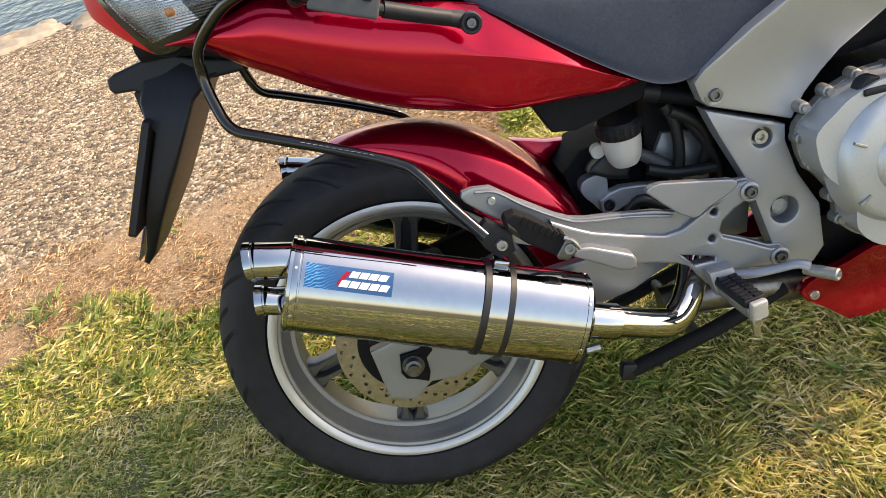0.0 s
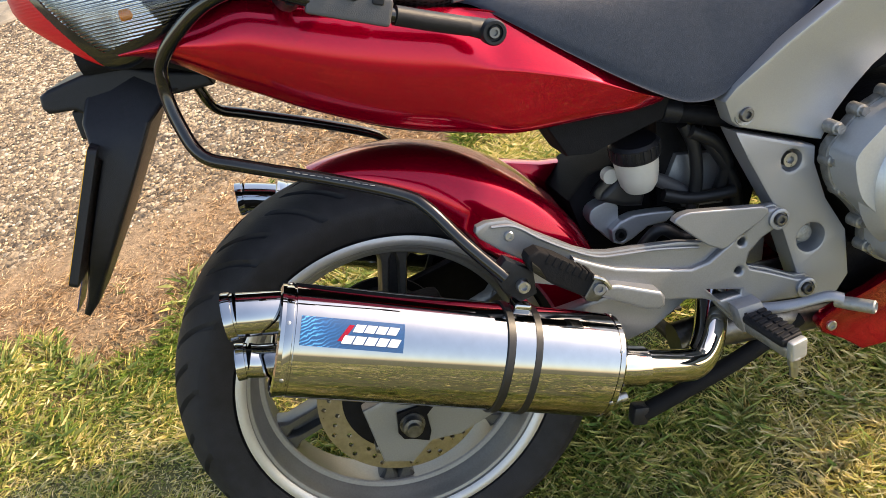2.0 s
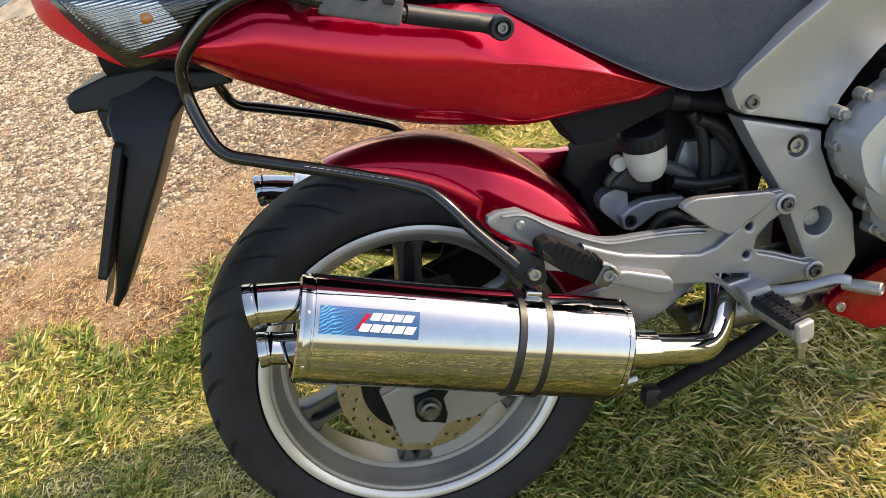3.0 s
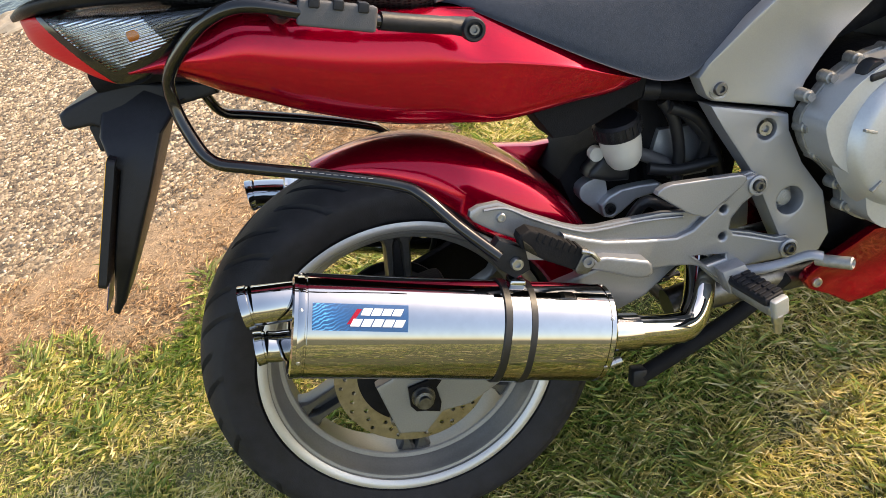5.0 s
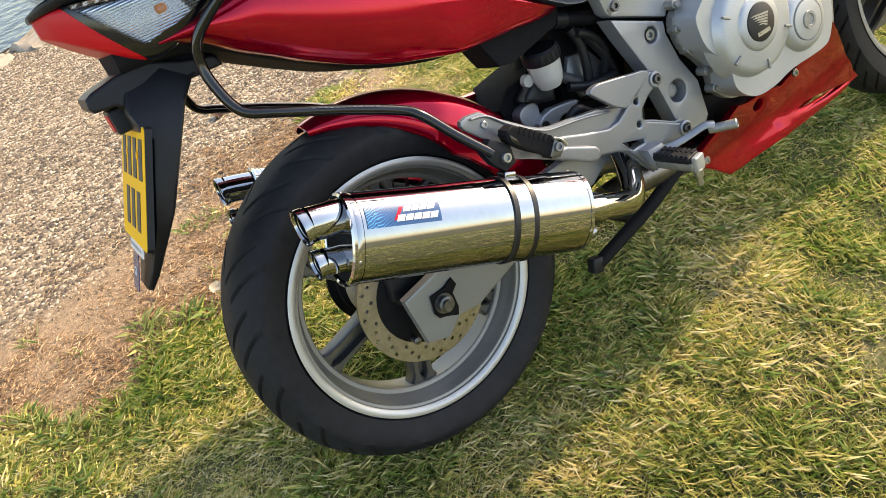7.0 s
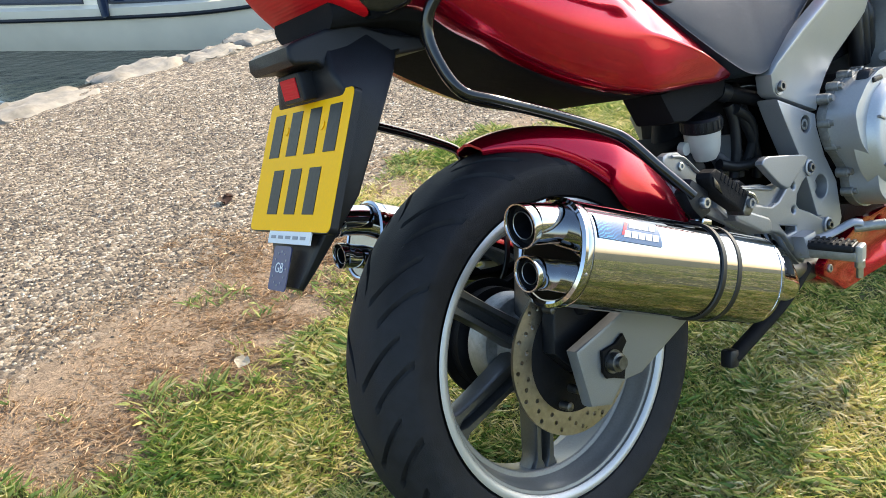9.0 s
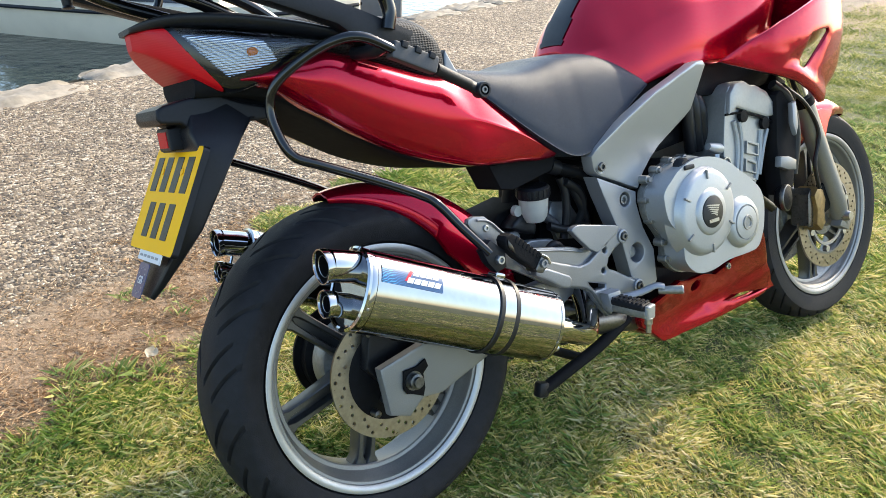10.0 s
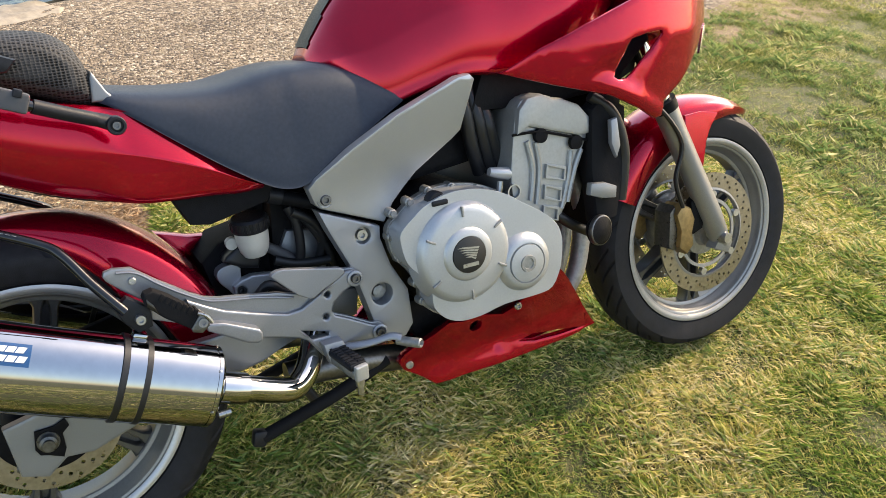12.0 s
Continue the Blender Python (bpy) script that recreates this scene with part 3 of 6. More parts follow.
def worn(a, b_):
    """Where feet have worn the turf thin: 0 full, 1 nearly bare."""
    return max(0.0, min(1.0, (noise.noise(Vector((a * 3.1, b_ * 3.1, 21))) - 0.22) * 3.2))


def on_lawn(a, b_, c):
    thin = max(0.0, ((-0.3 if a < 0.3 else -0.62) - b_ + 0.12 * noise.noise(Vector((a * 2, b_ * 2, 4)))) / 0.4, (-1.2 - a) / 0.4) if a < 2.6 else max(0.0, (-1.4 - b_) / 0.8, (a - 7.0) / 1.5)
    return on_turf(a, b_, c) and (c * 7.3) % 1.0 > max(thin, 0.6 * worn(a, b_))


def on_worn(a, b_, c):
    return on_turf(a, b_, c) and edge_of(a, b_) < 0.9 and c < 0.08 + worn(a, b_)


def on_far(a, b_, c):
    return on_turf(a, b_, c) and (c * 7.3) % 1.0 > max(0.0, (-1.2 - b_) / 0.8, (a - 7.5) / 1.5)


def on_edge(a, b_, c):
    return on_turf(a, b_, 0.9) or (0.7 < edge_of(a, b_) < 1.25 and noise.noise(Vector((a * 4.5, b_ * 4.5, 9))) > 0.2)


scatter_blades("lawn_grass", "short trodden green and yellow grass", 900000, (-1.5, 2.5, -1.0, 1.95), on_lawn, (0.014, 0.040), (0.0005, 0.0009), M_GRASS, 11, 0.8)
scatter_blades("grass_tufts", "longer green tufts among the short grass", 90000, (-1.6, 4.2, -0.8, 2.2), on_edge, (0.022, 0.052), (0.0006, 0.0012), M_TUFT, 14, 0.7, clumps=2400)
scatter_blades("middle_grass", "short sunlit green grass past the front wheel", 260000, (2.3, 4.7, -0.8, 2.4), on_turf, (0.010, 0.024), (0.0006, 0.0012), M_MEADOW, 17, 0.6)
scatter_blades("far_grass", "short sunlit green and yellow grass", 110000, (4.5, 9.0, -1.7, 3.6), on_far, (0.016, 0.038), (0.0014, 0.0028), M_MEADOW, 12, 0.8)
scatter_blades("outer_grass", "short green and yellow grass all round", 150000, (-4.5, 9.5, -4.5, 2.0), lambda a, b_, c: on_turf(a, b_, c) and not (-1.3 < a < 7.0 and b_ > -0.78 - 0.4 * c * c), (0.025, 0.05), (0.0025, 0.005), M_GRASS, 15, 0.6)
scatter_blades("dry_grass", "scorched straw-coloured grass at the path's edge", 260000, (-2.4, 1.0, 0.1, 1.8), on_scorch, (0.006, 0.020), (0.0004, 0.0008), M_STRAW, 13, 1.3)
scatter_blades("straw_litter", "dead straw lying on worn spots of turf", 90000, (-1.8, 2.6, -0.5, 1.6), on_worn, (0.008, 0.024), (0.0004, 0.0009), M_STRAW, 16, 1.8)


def scatter_pebbles():
    g = np.random.default_rng(5)
    n = 34000
    px, py = g.uniform(-2.6, 2.6, n), g.uniform(0.7, 3.3, n)
    ok = np.array([edge_of(a, b_) > 1.22 + 0.25 * c and b_ < quay(a) - 0.2 for a, b_, c in zip(px, py, g.random(n))])
    px, py = px[ok], py[ok]
    n = len(px)
    octa = np.array([(1, 0, 0), (-1, 0, 0), (0, 1, 0), (0, -1, 0), (0, 0, 1), (0, 0, -1)], float)
    tri = np.array([(0, 2, 4), (2, 1, 4), (1, 3, 4), (3, 0, 4), (2, 0, 5), (1, 2, 5), (3, 1, 5), (0, 3, 5)])
    a, s = g.uniform(0, 6.28, n), g.uniform(0.003, 0.0068, n)
    v = octa[None] * s[:, None, None] * g.uniform(0.7, 1.3, (n, 6, 3)) * np.array([1, 1, 0.7])
    c, si = np.cos(a)[:, None], np.sin(a)[:, None]
    out = np.stack([v[..., 0] * c - v[..., 1] * si + px[:, None], v[..., 0] * si + v[..., 1] * c + py[:, None],
                    v[..., 2] + np.array([rise(p, q) for p, q in zip(px, py)])[:, None] + 0.001], -1)
    me = bpy.data.meshes.new("gravel")
    me.from_pydata(out.reshape(-1, 3), [], (np.arange(n)[:, None, None] * 6 + tri).reshape(-1, 3).tolist())
    me.materials.append(M_PEBBLE)
    tagged(new("gravel", me), "loose pale brown pebbles on the path", "gravel", kind="stuff")


scatter_pebbles()


def litter(name, label, x, y, size, material, seed):
    """A small curled scrap lying on the ground."""
    bm = bmesh.new()
    rows = []
    for i in range(7):
        u = i / 6 - 0.5
        w = math.cos(u * 2.6) * 0.5
        rows.append([(u * size, v * w * size, 0.2 * size * (abs(v) ** 2 + u * u) + 0.1 * size * noise.noise(Vector((u * 4, v * 3, seed)))) for v in (-1, -0.5, 0, 0.5, 1)])
    grid_faces(bm, rows, wrap_ring=False)
    bmesh.ops.solidify(bm, geom=bm.faces[:], thickness=0.0008)
    ob = part(name, bm, material)
    ob.matrix_world = pose(x, y, rise(x, y) + 0.02 * (edge_of(x, y) < 1.2) + 0.004, 12, -10, 40 * seed)
    tagged(ob, label, "leaf")


M_LEAF = surface("pale_dead_leaf", (0.55, 0.50, 0.40), 0.7, 0, 0, 90, 0.25)
M_LEAFDARK = surface("brown_dead_leaf", (0.09, 0.045, 0.025), 0.7, 0, 0, 90, 0.3)
litter("fallen_leaf", "pale dry leaf lying in the short grass", -0.21, 0.78, 0.035, M_LEAF, 1)
litter("fallen_leaf", "dark brown leaf scrap on the gravel path", 0.18, 1.72, 0.05, M_LEAFDARK, 2)
litter("fallen_leaf", "dark brown leaf scrap on the gravel path", 0.21, 1.75, 0.03, M_LEAFDARK, 3)


# ---- boats ----
def boat(name, label, at, length, beam, cabin, paint):
    t = thing(name, label, "boat", at)
    rows = []
    for k in range(17):
        u = k / 16
        half = beam / 2 * (1 - max(0, (u - 0.6) / 0.4) ** 2.4) + 0.02
        sheer = 0.38 + 0.10 * u * u
        rows.append([(u * length, s * half * f, z) for s, f, z in
                     [(-1, 0.75, -0.2), (-1, 0.86, -0.02), (-1, 0.93, 0.14), (-1, 0.985, sheer - 0.08), (-1, 1.0, sheer), (-1, 0.93, sheer + 0.015), (1, 0.93, sheer + 0.015), (1, 1.0, sheer), (1, 0.985, sheer - 0.08), (1, 0.93, 0.14), (1, 0.86, -0.02), (1, 0.75, -0.2)]])
    bm = bmesh.new()
    grid_faces(bm, rows, caps=True)
    part("hull", bm, paint, t, "weathered hull")
    for s in (-1, 1):
        bm = tube([(r[3][0], s * (abs(r[3][1]) + 0.012), r[3][2]) for r in rows], 0.017, 8, 2)
        part("rubbing_strake", bm, M_PLASTIC, t, "dark rubbing strake")
        bm = tube([(r[1][0], s * (abs(r[1][1]) + 0.006), 0.02) for r in rows], 0.020, 8, 2, flat=0.5)
        part("boot_stripe", bm, M_BOATRED, t, "faded red stripe at the waterline")
    if cabin:
        b = box((length * 0.06, -beam * 0.455, 0.3), (length * 0.73, beam * 0.455, 0.95), 0.05)
        part("cabin", b, M_BOAT, t, "white cabin side")
        for s in (-1, 1):
            y = s * beam * 0.458
            for x0, x1 in ((0.10, 0.38), (0.45, 0.71)):
                w = part("cabin_window", box((length * x0, min(y, y - s * 0.02), 0.435), (length * x1, max(y, y - s * 0.02), 0.68), 0.006), M_BOATGLASS, t, "dark tinted cabin window")
                part("window_frame", tube([(length * x0, y, 0.43), (length * x1, y, 0.43), (length * x1, y, 0.685), (length * x0, y, 0.685), (length * x0, y, 0.43)], 0.010, 6, 1), M_GREYPL, w)
            part("fender", moved(lathe([(0, -0.13), (0.035, -0.11), (0.045, 0), (0.035, 0.11), (0, 0.13)], seg=14), pose(length * 0.455, s * (beam * 0.5 + 0.03), 0.45, 90, 0, 0)), M_BOATGLASS, t, "dark hanging fender")
    else:
        for s in (-1, 1):
            part("bow_rail", tube([(length * 0.45, s * beam * 0.43, 0.4), (length * 0.5, s * beam * 0.42, 0.66), (length * 0.9, s * beam * 0.2, 0.72), (length, 0, 0.7)], 0.014, 8), M_CHROME, t)
    return t


boat("moored_boat", "white cabin boat with a dark strake moored beside the quay", pose(1.09, 8.44, -0.44, 0, 0, -49), 3.5, 2.12, True, M_BOAT)
boat("small_boat", "small grey open boat with a bow rail", pose(3.1, 9.5, -0.44, 0, 0, -60), 3.0, 1.3, False, M_BOATGREY)


# ---- motorcycle: x forward, y to its left, z up from the tyres; it leans to its left ----
LEAN = pose(0, 0, 0.0, -17.36, 0, 0)
bike = thing("motorcycle", "red and silver sports touring motorcycle leaning on its side stand", "motorcycle", LEAN)


def wheel(cx, cz, tyre_r, tyre_w, lip_r, lip_w, spokes, a_off, side_name, tread, lip):
    """A cast wheel: tyre, rim, lips, spokes and hub."""
    t = new(side_name)
    t.parent, t.location = bike, (cx, 0, cz)
    # tyre with cut tread
    prof = [(lip_r - 0.012, -lip_w * 0.82), (lip_r + 0.0035, -lip_w * 0.92), (lip_r + 0.0055, -lip_w * 1.03), (lip_r + 0.02, -tyre_w * 0.47), (lip_r + 0.036, -tyre_w * 0.495)]
    crown = []
    m = 44
    for k in range(m + 1):
        s = -1 + 2 * k / m
        y = tyre_w * 0.5 * s * (1 - 0.012 * s ** 8)
        crown.append((tyre_r - (tyre_r - lip_r - 0.048) * abs(s) ** 3.1, y))
    prof = prof + crown + [(r, -y) for r, y in reversed(prof)]
    fine = 16
    seg = tread * 2 * fine
    bm = bmesh.new()
    rings = []
    for i in range(seg):
        ring = []
        for r, y in prof:
            s = abs(y) / (tyre_w * 0.5)
            on = lip_r + 0.045 < r
            # each row of points follows the sweep of the grooves
            a = 2 * math.pi * (i / seg - (0.95 * s ** 1.2 + (0.25 if y > 0 else 0.0) * min(1, s * 5)) / tread)
            k, odd = i % fine, (i // fine) % 2
            if on and k < 3 and (0.42 < s < 0.95 if odd else 0.10 < s < 0.80):
                r -= 0.0065
            ring.append((r * math.cos(a), y, r * math.sin(a)))
        rings.append(ring)
    grid_faces(bm, rings, wrap_ring=False, wrap_rows=True)
    part("tyre", bm, M_RUBBER, t, "worn black tyre with diagonal tread cuts", 35)
    lw = lip_w
    half = [(lip_r - 0.012, lw * 0.90), (lip_r, lw * 0.99), (lip_r + 0.0015, lw * 1.03), (lip_r - 0.003, lw * 1.06), (lip_r - 0.009, lw * 1.04), (lip_r - 0.013, lw * 0.97)]
    for s in (-1, 1):
        part("rim_lip", lathe([(r, s * y) for r, y in half], seg=256), lip, t, "machined rim edge")
    inner = [(lip_r - 0.013, lw * 0.97), (lip_r - 0.0135, lw * 0.91), (lip_r - 0.018, lw * 0.895), (lip_r - 0.0192, lw * 0.87), (lip_r - 0.020, lw * 0.78), (lip_r - 0.0235, lw * 0.56), (lip_r - 0.029, lw * 0.46), (lip_r - 0.0295, lw * 0.40), (lip_r - 0.036, lw * 0.385), (lip_r - 0.038, lw * 0.35), (lip_r - 0.036, 0.0)]
    prof = [(r, -y) for r, y in inner] + [(r, y) for r, y in reversed(inner[:-1])]
    part("rim", lathe(prof, seg=160), M_RIM, t, "silver painted rim barrel")
    r_in = lip_r - 0.033
    for k in range(spokes):
        a = radians(a_off) + 2 * math.pi * k / spokes
        bm = bmesh.new()
        for s in (-1, 1):
            rings = []
            for f in range(9):
                u = f / 8
                r = 0.045 + (r_in - 0.045) * u
                w = 0.0058 + 0.003 * abs(2 * u - 1) ** 2 + 0.010 * max(0, (u - 0.86) / 0.14) ** 2
                off = s * (0.0145 - 0.002 * u)
                d = 0.021 - 0.003 * u
                rings.append([(r, off + w * x, d * y) for x, y in ((-1, -0.7), (-0.6, -1), (0.6, -1), (1, -0.7), (1, 0.7), (0.6, 1), (-0.6, 1), (-1, 0.7))])
            grid_faces(bm, rings, caps=True)
        merge(bm, box((0.045, -0.0095, -0.003), (r_in, 0.0095, 0.003), 0.001))
        m = Matrix.Rotation(-a, 4, "Y") @ Matrix(((1, 0, 0, 0), (0, 0, 1, 0), (0, 1, 0, 0), (0, 0, 0, 1)))
        part("spoke", moved(bm, m), M_SPOKE, t, "paired cast spoke with a groove")
    part("hub", lathe([(0.0, -0.075), (0.03, -0.075), (0.034, -0.06), (0.056, -0.055), (0.058, -0.02), (0.05, 0.0), (0.058, 0.02), (0.076, 0.024), (0.080, 0.03), (0.080, 0.064), (0.03, 0.07), (0.0, 0.07)], seg=48), M_CASTDARK, t, "cast wheel hub")
    return t


def brake_disc(parent, y, r_out, r_in, holes, r_carrier, material):
    """A drilled disc with rows of real holes, and its carrier."""
    d = part("brake_disc", plate(circle(0, 0, r_out, 96), y - 0.0025, y + 0.0025,
                                 [circle(0, 0, r_in, 64)] + [circle(rr * math.cos(a), rr * math.sin(a), 0.0035, 8)
                                                             for k in range(holes) for rr, a in [(r_in + (r_out - r_in) * (0.28, 0.52, 0.76)[k % 3], 2 * math.pi * k / holes)]],
                                 bevel=0), M_DISC, parent, "drilled steel brake disc with a rusty sheen")
    part("disc_carrier", lathe([(r_carrier, y - 0.004), (r_in - 0.004, y - 0.004), (r_in + 0.004, y), (r_in - 0.004, y + 0.004), (r_carrier, y + 0.01)], seg=48), material, d, "disc carrier")
    return d


rear = wheel(0, 0.312, 0.312, 0.160, 0.2275, 0.0665, 6, 17, "rear_wheel", 17, M_LIP)
rd = brake_disc(rear, -0.088, 0.120, 0.086, 48, 0.03, M_DARK)
part("sprocket_carrier", lathe([(0.0, 0.075), (0.07, 0.075), (0.085, 0.085), (0.085, 0.105), (0.098, 0.108), (0.098, 0.114), (0.06, 0.116), (0.0, 0.116)], seg=60), M_DARK, rear, "dark rear sprocket and cush drive")
front = wheel(1.48, 0.300, 0.300, 0.120, 0.2275, 0.0525, 6, 30, "front_wheel", 19, M_DULLRIM)
for s in (-1, 1):
    fd = brake_disc(front, s * 0.068, 0.148, 0.112, 60, 0.106, M_RIM)
    part("disc_spider", lathe([(0.078, s * 0.0655), (0.086, s * 0.0655), (0.086, s * 0.0705), (0.078, s * 0.0705)], seg=60, closed=True), M_DULLRIM, fd, "thin grey disc carrier ring")
    for k in range(6):
        part("spider_arm", moved(box((0.080, -0.003, -0.005), (0.104, 0.003, 0.005), 0.002), Matrix.Translation((0, s * 0.068, 0)) @ Matrix.Rotation(-radians(20 + 60 * k), 4, "Y")), M_DULLRIM, fd)
    for k in range(6):
        a = radians(20 + 60 * k)
        part("disc_bobbin", moved(lathe([(0.0, -0.006), (0.009, -0.006), (0.009, 0.006), (0.0, 0.006)], seg=14), pose(0.096 * math.cos(a), s * 0.069, 0.096 * math.sin(a))), M_BOLT, front)

# swing arms, axle, adjusters
ARM = [(-0.058, 0.348), (-0.05, 0.262), (-0.012, 0.248), (0.02, 0.272), (0.06, 0.268), (0.2, 0.312), (0.4, 0.345), (0.56, 0.345), (0.57, 0.40), (0.4, 0.412), (0.2, 0.402), (0.02, 0.365)]
for s in (-1, 1):
    # the left beam is grey too; black stands in for its shade
    part("swing_arm", plate(ARM, s * 0.158, s * 0.136, bevel=0.006, bend=lambda x, z, s=s: -s * 0.075 * max(0.0, min(1.0, (x - 0.36) / 0.13))), M_SWING if s < 0 else M_DARK, bike, "swing arm beam, grey on the right, blackened for shade on the left")
part("axle_plate", plate([(-0.021, 0.303), (-0.016, 0.292), (-0.004, 0.288), (0.016, 0.278), (0.022, 0.292), (0.022, 0.318), (0.034, 0.328), (0.030, 0.342), (0.012, 0.334), (-0.016, 0.333)], -0.158, -0.164, bevel=0.002), M_DARK, bike, "dark axle adjuster plate")
part("axle_nut", moved(lathe([(0.0, 0.0), (0.017, 0.0), (0.017, -0.003), (0.0135, -0.003), (0.0135, -0.013), (0.009, -0.014), (0.009, -0.02), (0.0, -0.02)], seg=6 * 4), pose(0, -0.163, 0.312)), M_AXLE, bike, "dark steel axle nut")
part("axle", lathe([(0.0, -0.163), (0.0105, -0.163), (0.0105, 0.17), (0.0, 0.17)], (0, 0, 0.312), 20), M_BOLT, bike)
part("axle_cap", moved(lathe([(0.0, 0.0), (0.018, 0.0), (0.018, 0.012), (0.0, 0.012)], seg=24), pose(0, 0.158, 0.312)), M_BOLT, bike)
# rear caliper
cal = part("rear_caliper", plate([(-0.052, 0.385), (-0.062, 0.34), (-0.03, 0.30), (0.05, 0.285), (0.10, 0.345), (0.075, 0.43), (0.02, 0.45), (-0.03, 0.43)], -0.118, -0.092, bevel=0.006), M_PLASTIC, bike, "black rear brake caliper bracket")
for x, z in ((-0.052, 0.255), (-0.03, 0.272), (-0.045, 0.40)):
    part("slide_pin", moved(lathe([(0.0, 0.0), (0.0065, 0.0), (0.0065, -0.018), (0.0, -0.02)], seg=14), pose(x, -0.098, z)), M_AXLE, cal)
part("caliper_body", box((-0.01, -0.135, 0.375), (0.085, -0.065, 0.455), 0.012), M_DARK, cal)

# hugger over the rear tyre
bm = bmesh.new()
rings = []
for k in range(33):
    u = k / 32
    a = radians(97 - 84 * u)
    skirt = 0.010 + 0.087 * min(1, u * 1.8) ** 1.1 - 0.02 * max(0, u - 0.7)
    rr = 0.328 + 0.008 * math.sin(u * 2.6) + 0.004 * u
    wide = 0.030 + 0.068 * min(1, u * 2.2) ** 0.7
    k1, k2 = min(0.022, skirt * 0.45), min(0.008, skirt * 0.2)
    sec = [(-skirt, -1.0), (-(skirt + k1) * 0.5, -1.0), (-k1, -0.98), (-k2, -0.86), (0.0, -0.62), (0.004, -0.3), (0.005, 0.0), (0.004, 0.3), (0.0, 0.62), (-k2, 0.86), (-k1, 0.98), (-(skirt + k1) * 0.5, 1.0), (-skirt, 1.0)]
    outer = [((rr + d) * math.cos(a), wide * y, 0.312 + (rr + d) * math.sin(a)) for d, y in sec]
    inner = [((rr + d - 0.004) * math.cos(a), wide * y * 0.95, 0.312 + (rr + d - 0.004) * math.sin(a)) for d, y in reversed(sec)]
    rings.append(outer + inner)
grid_faces(bm, rings, caps=True)
part("hugger", bm, M_RED, bike, "glossy red rear tyre hugger", 50)
part("chain_guard", plate([(0.24, 0.55), (0.30, 0.53), (0.40, 0.515), (0.47, 0.49), (0.47, 0.46), (0.38, 0.455), (0.28, 0.45)], 0.075, 0.11, bevel=0.012), M_RED, bike, "red chain guard")
part("brake_hose", tube([(0.085, 0.06, 0.592), (0.12, 0.06, 0.6034), (0.153, 0.06, 0.601), (0.197, 0.06, 0.565), (0.23, 0.06, 0.535)], 0.0055, 8), M_HOSE, bike)

# tail
SHELL = [(0.0, 1.0), (0.66, 1.0), (0.84, 0.975), (0.945, 0.89), (0.985, 0.78), (1.0, 0.64), (0.985, 0.46), (0.94, 0.27), (0.87, 0.11), (0.78, 0.02), (0.4, 0.02), (0.0, 0.03)]
SPEAR = [(0.0, 1.0), (0.80, 0.995), (0.86, 0.95), (0.93, 0.76), (0.985, 0.60), (1.0, 0.555), (0.995, 0.50), (0.97, 0.30), (0.92, 0.06), (0.80, 0.0), (0.4, 0.02), (0.0, 0.03)]
part("tail_cowl", hull([(0.412, 0.632, 0.646, 0.134), (0.37, 0.632, 0.684, 0.147), (0.32, 0.638, 0.728, 0.154), (0.262, 0.642, 0.770, 0.158), (0.21, 0.648, 0.799, 0.160),
                        (0.13, 0.668, 0.820, 0.162), (0.05, 0.70, 0.846, 0.165), (-0.02, 0.738, 0.868, 0.165), (-0.06, 0.764, 0.876, 0.163), (-0.10, 0.79, 0.866, 0.158), (-0.15, 0.826, 0.856, 0.146), (-0.195, 0.838, 0.850, 0.125)], SHELL, second=SPEAR, turn=(0.150, 0.205)), M_RED, bike, "glossy candy red tail cowl")
part("undertray", hull([(0.27, 0.640, 0.67, 0.10), (0.20, 0.646, 0.69, 0.122), (0.13, 0.664, 0.72, 0.130), (0.05, 0.696, 0.75, 0.132), (-0.06, 0.760, 0.82, 0.128), (-0.15, 0.815, 0.85, 0.115), (-0.25, 0.828, 0.86, 0.08)], SHELL, 4), M_MATT, bike, "black plastic undertray")
part("seat_base", hull([(0.19, 0.74, 0.80, 0.10), (0.26, 0.70, 0.785, 0.115), (0.34, 0.655, 0.76, 0.118), (0.43, 0.635, 0.72, 0.118), (0.52, 0.645, 0.72, 0.115)], SHELL, 4), M_SEATPAD, bike, "black seat base")
part("seat_lock_panel", plate([(0.262, 0.64), (0.285, 0.59), (0.318, 0.584), (0.42, 0.605), (0.44, 0.64)], -0.11, -0.03, bevel=0.008), M_MATT, bike, "black plastic side guard")
# two added black plates that close and darken the gaps behind the hanger
part("inner_fender", plate([(0.300, 0.50), (0.335, 0.53), (0.42, 0.545), (0.45, 0.40), (0.36, 0.34), (0.325, 0.38)], -0.03, 0.10, bevel=0.008), M_MATT, bike, "black plate added to fill a dark gap")
part("inner_fender", plate([(0.40, 0.36), (0.55, 0.33), (0.575, 0.42), (0.42, 0.475)], -0.03, 0.09, bevel=0.008), M_MATT, bike, "black plate added to fill a dark gap")
# tail lamp
LAMP = [(-0.312, 0.910, 0.934, 0.014), (-0.298, 0.898, 0.936, 0.05), (-0.278, 0.880, 0.935, 0.076), (-0.254, 0.860, 0.932, 0.096), (-0.228, 0.840, 0.928, 0.112), (-0.202, 0.829, 0.924, 0.125), (-0.17, 0.834, 0.916, 0.141), (-0.12, 0.856, 0.905, 0.157), (-0.075, 0.874, 0.894, 0.165), (-0.045, 0.884, 0.889, 0.167)]
LSEC = [(0.0, 1.0), (0.6, 0.995), (0.88, 0.975), (0.97, 0.90), (1.0, 0.70), (0.985, 0.40), (0.94, 0.15), (0.84, 0.02), (0.5, 0.0), (0.0, 0.0)]


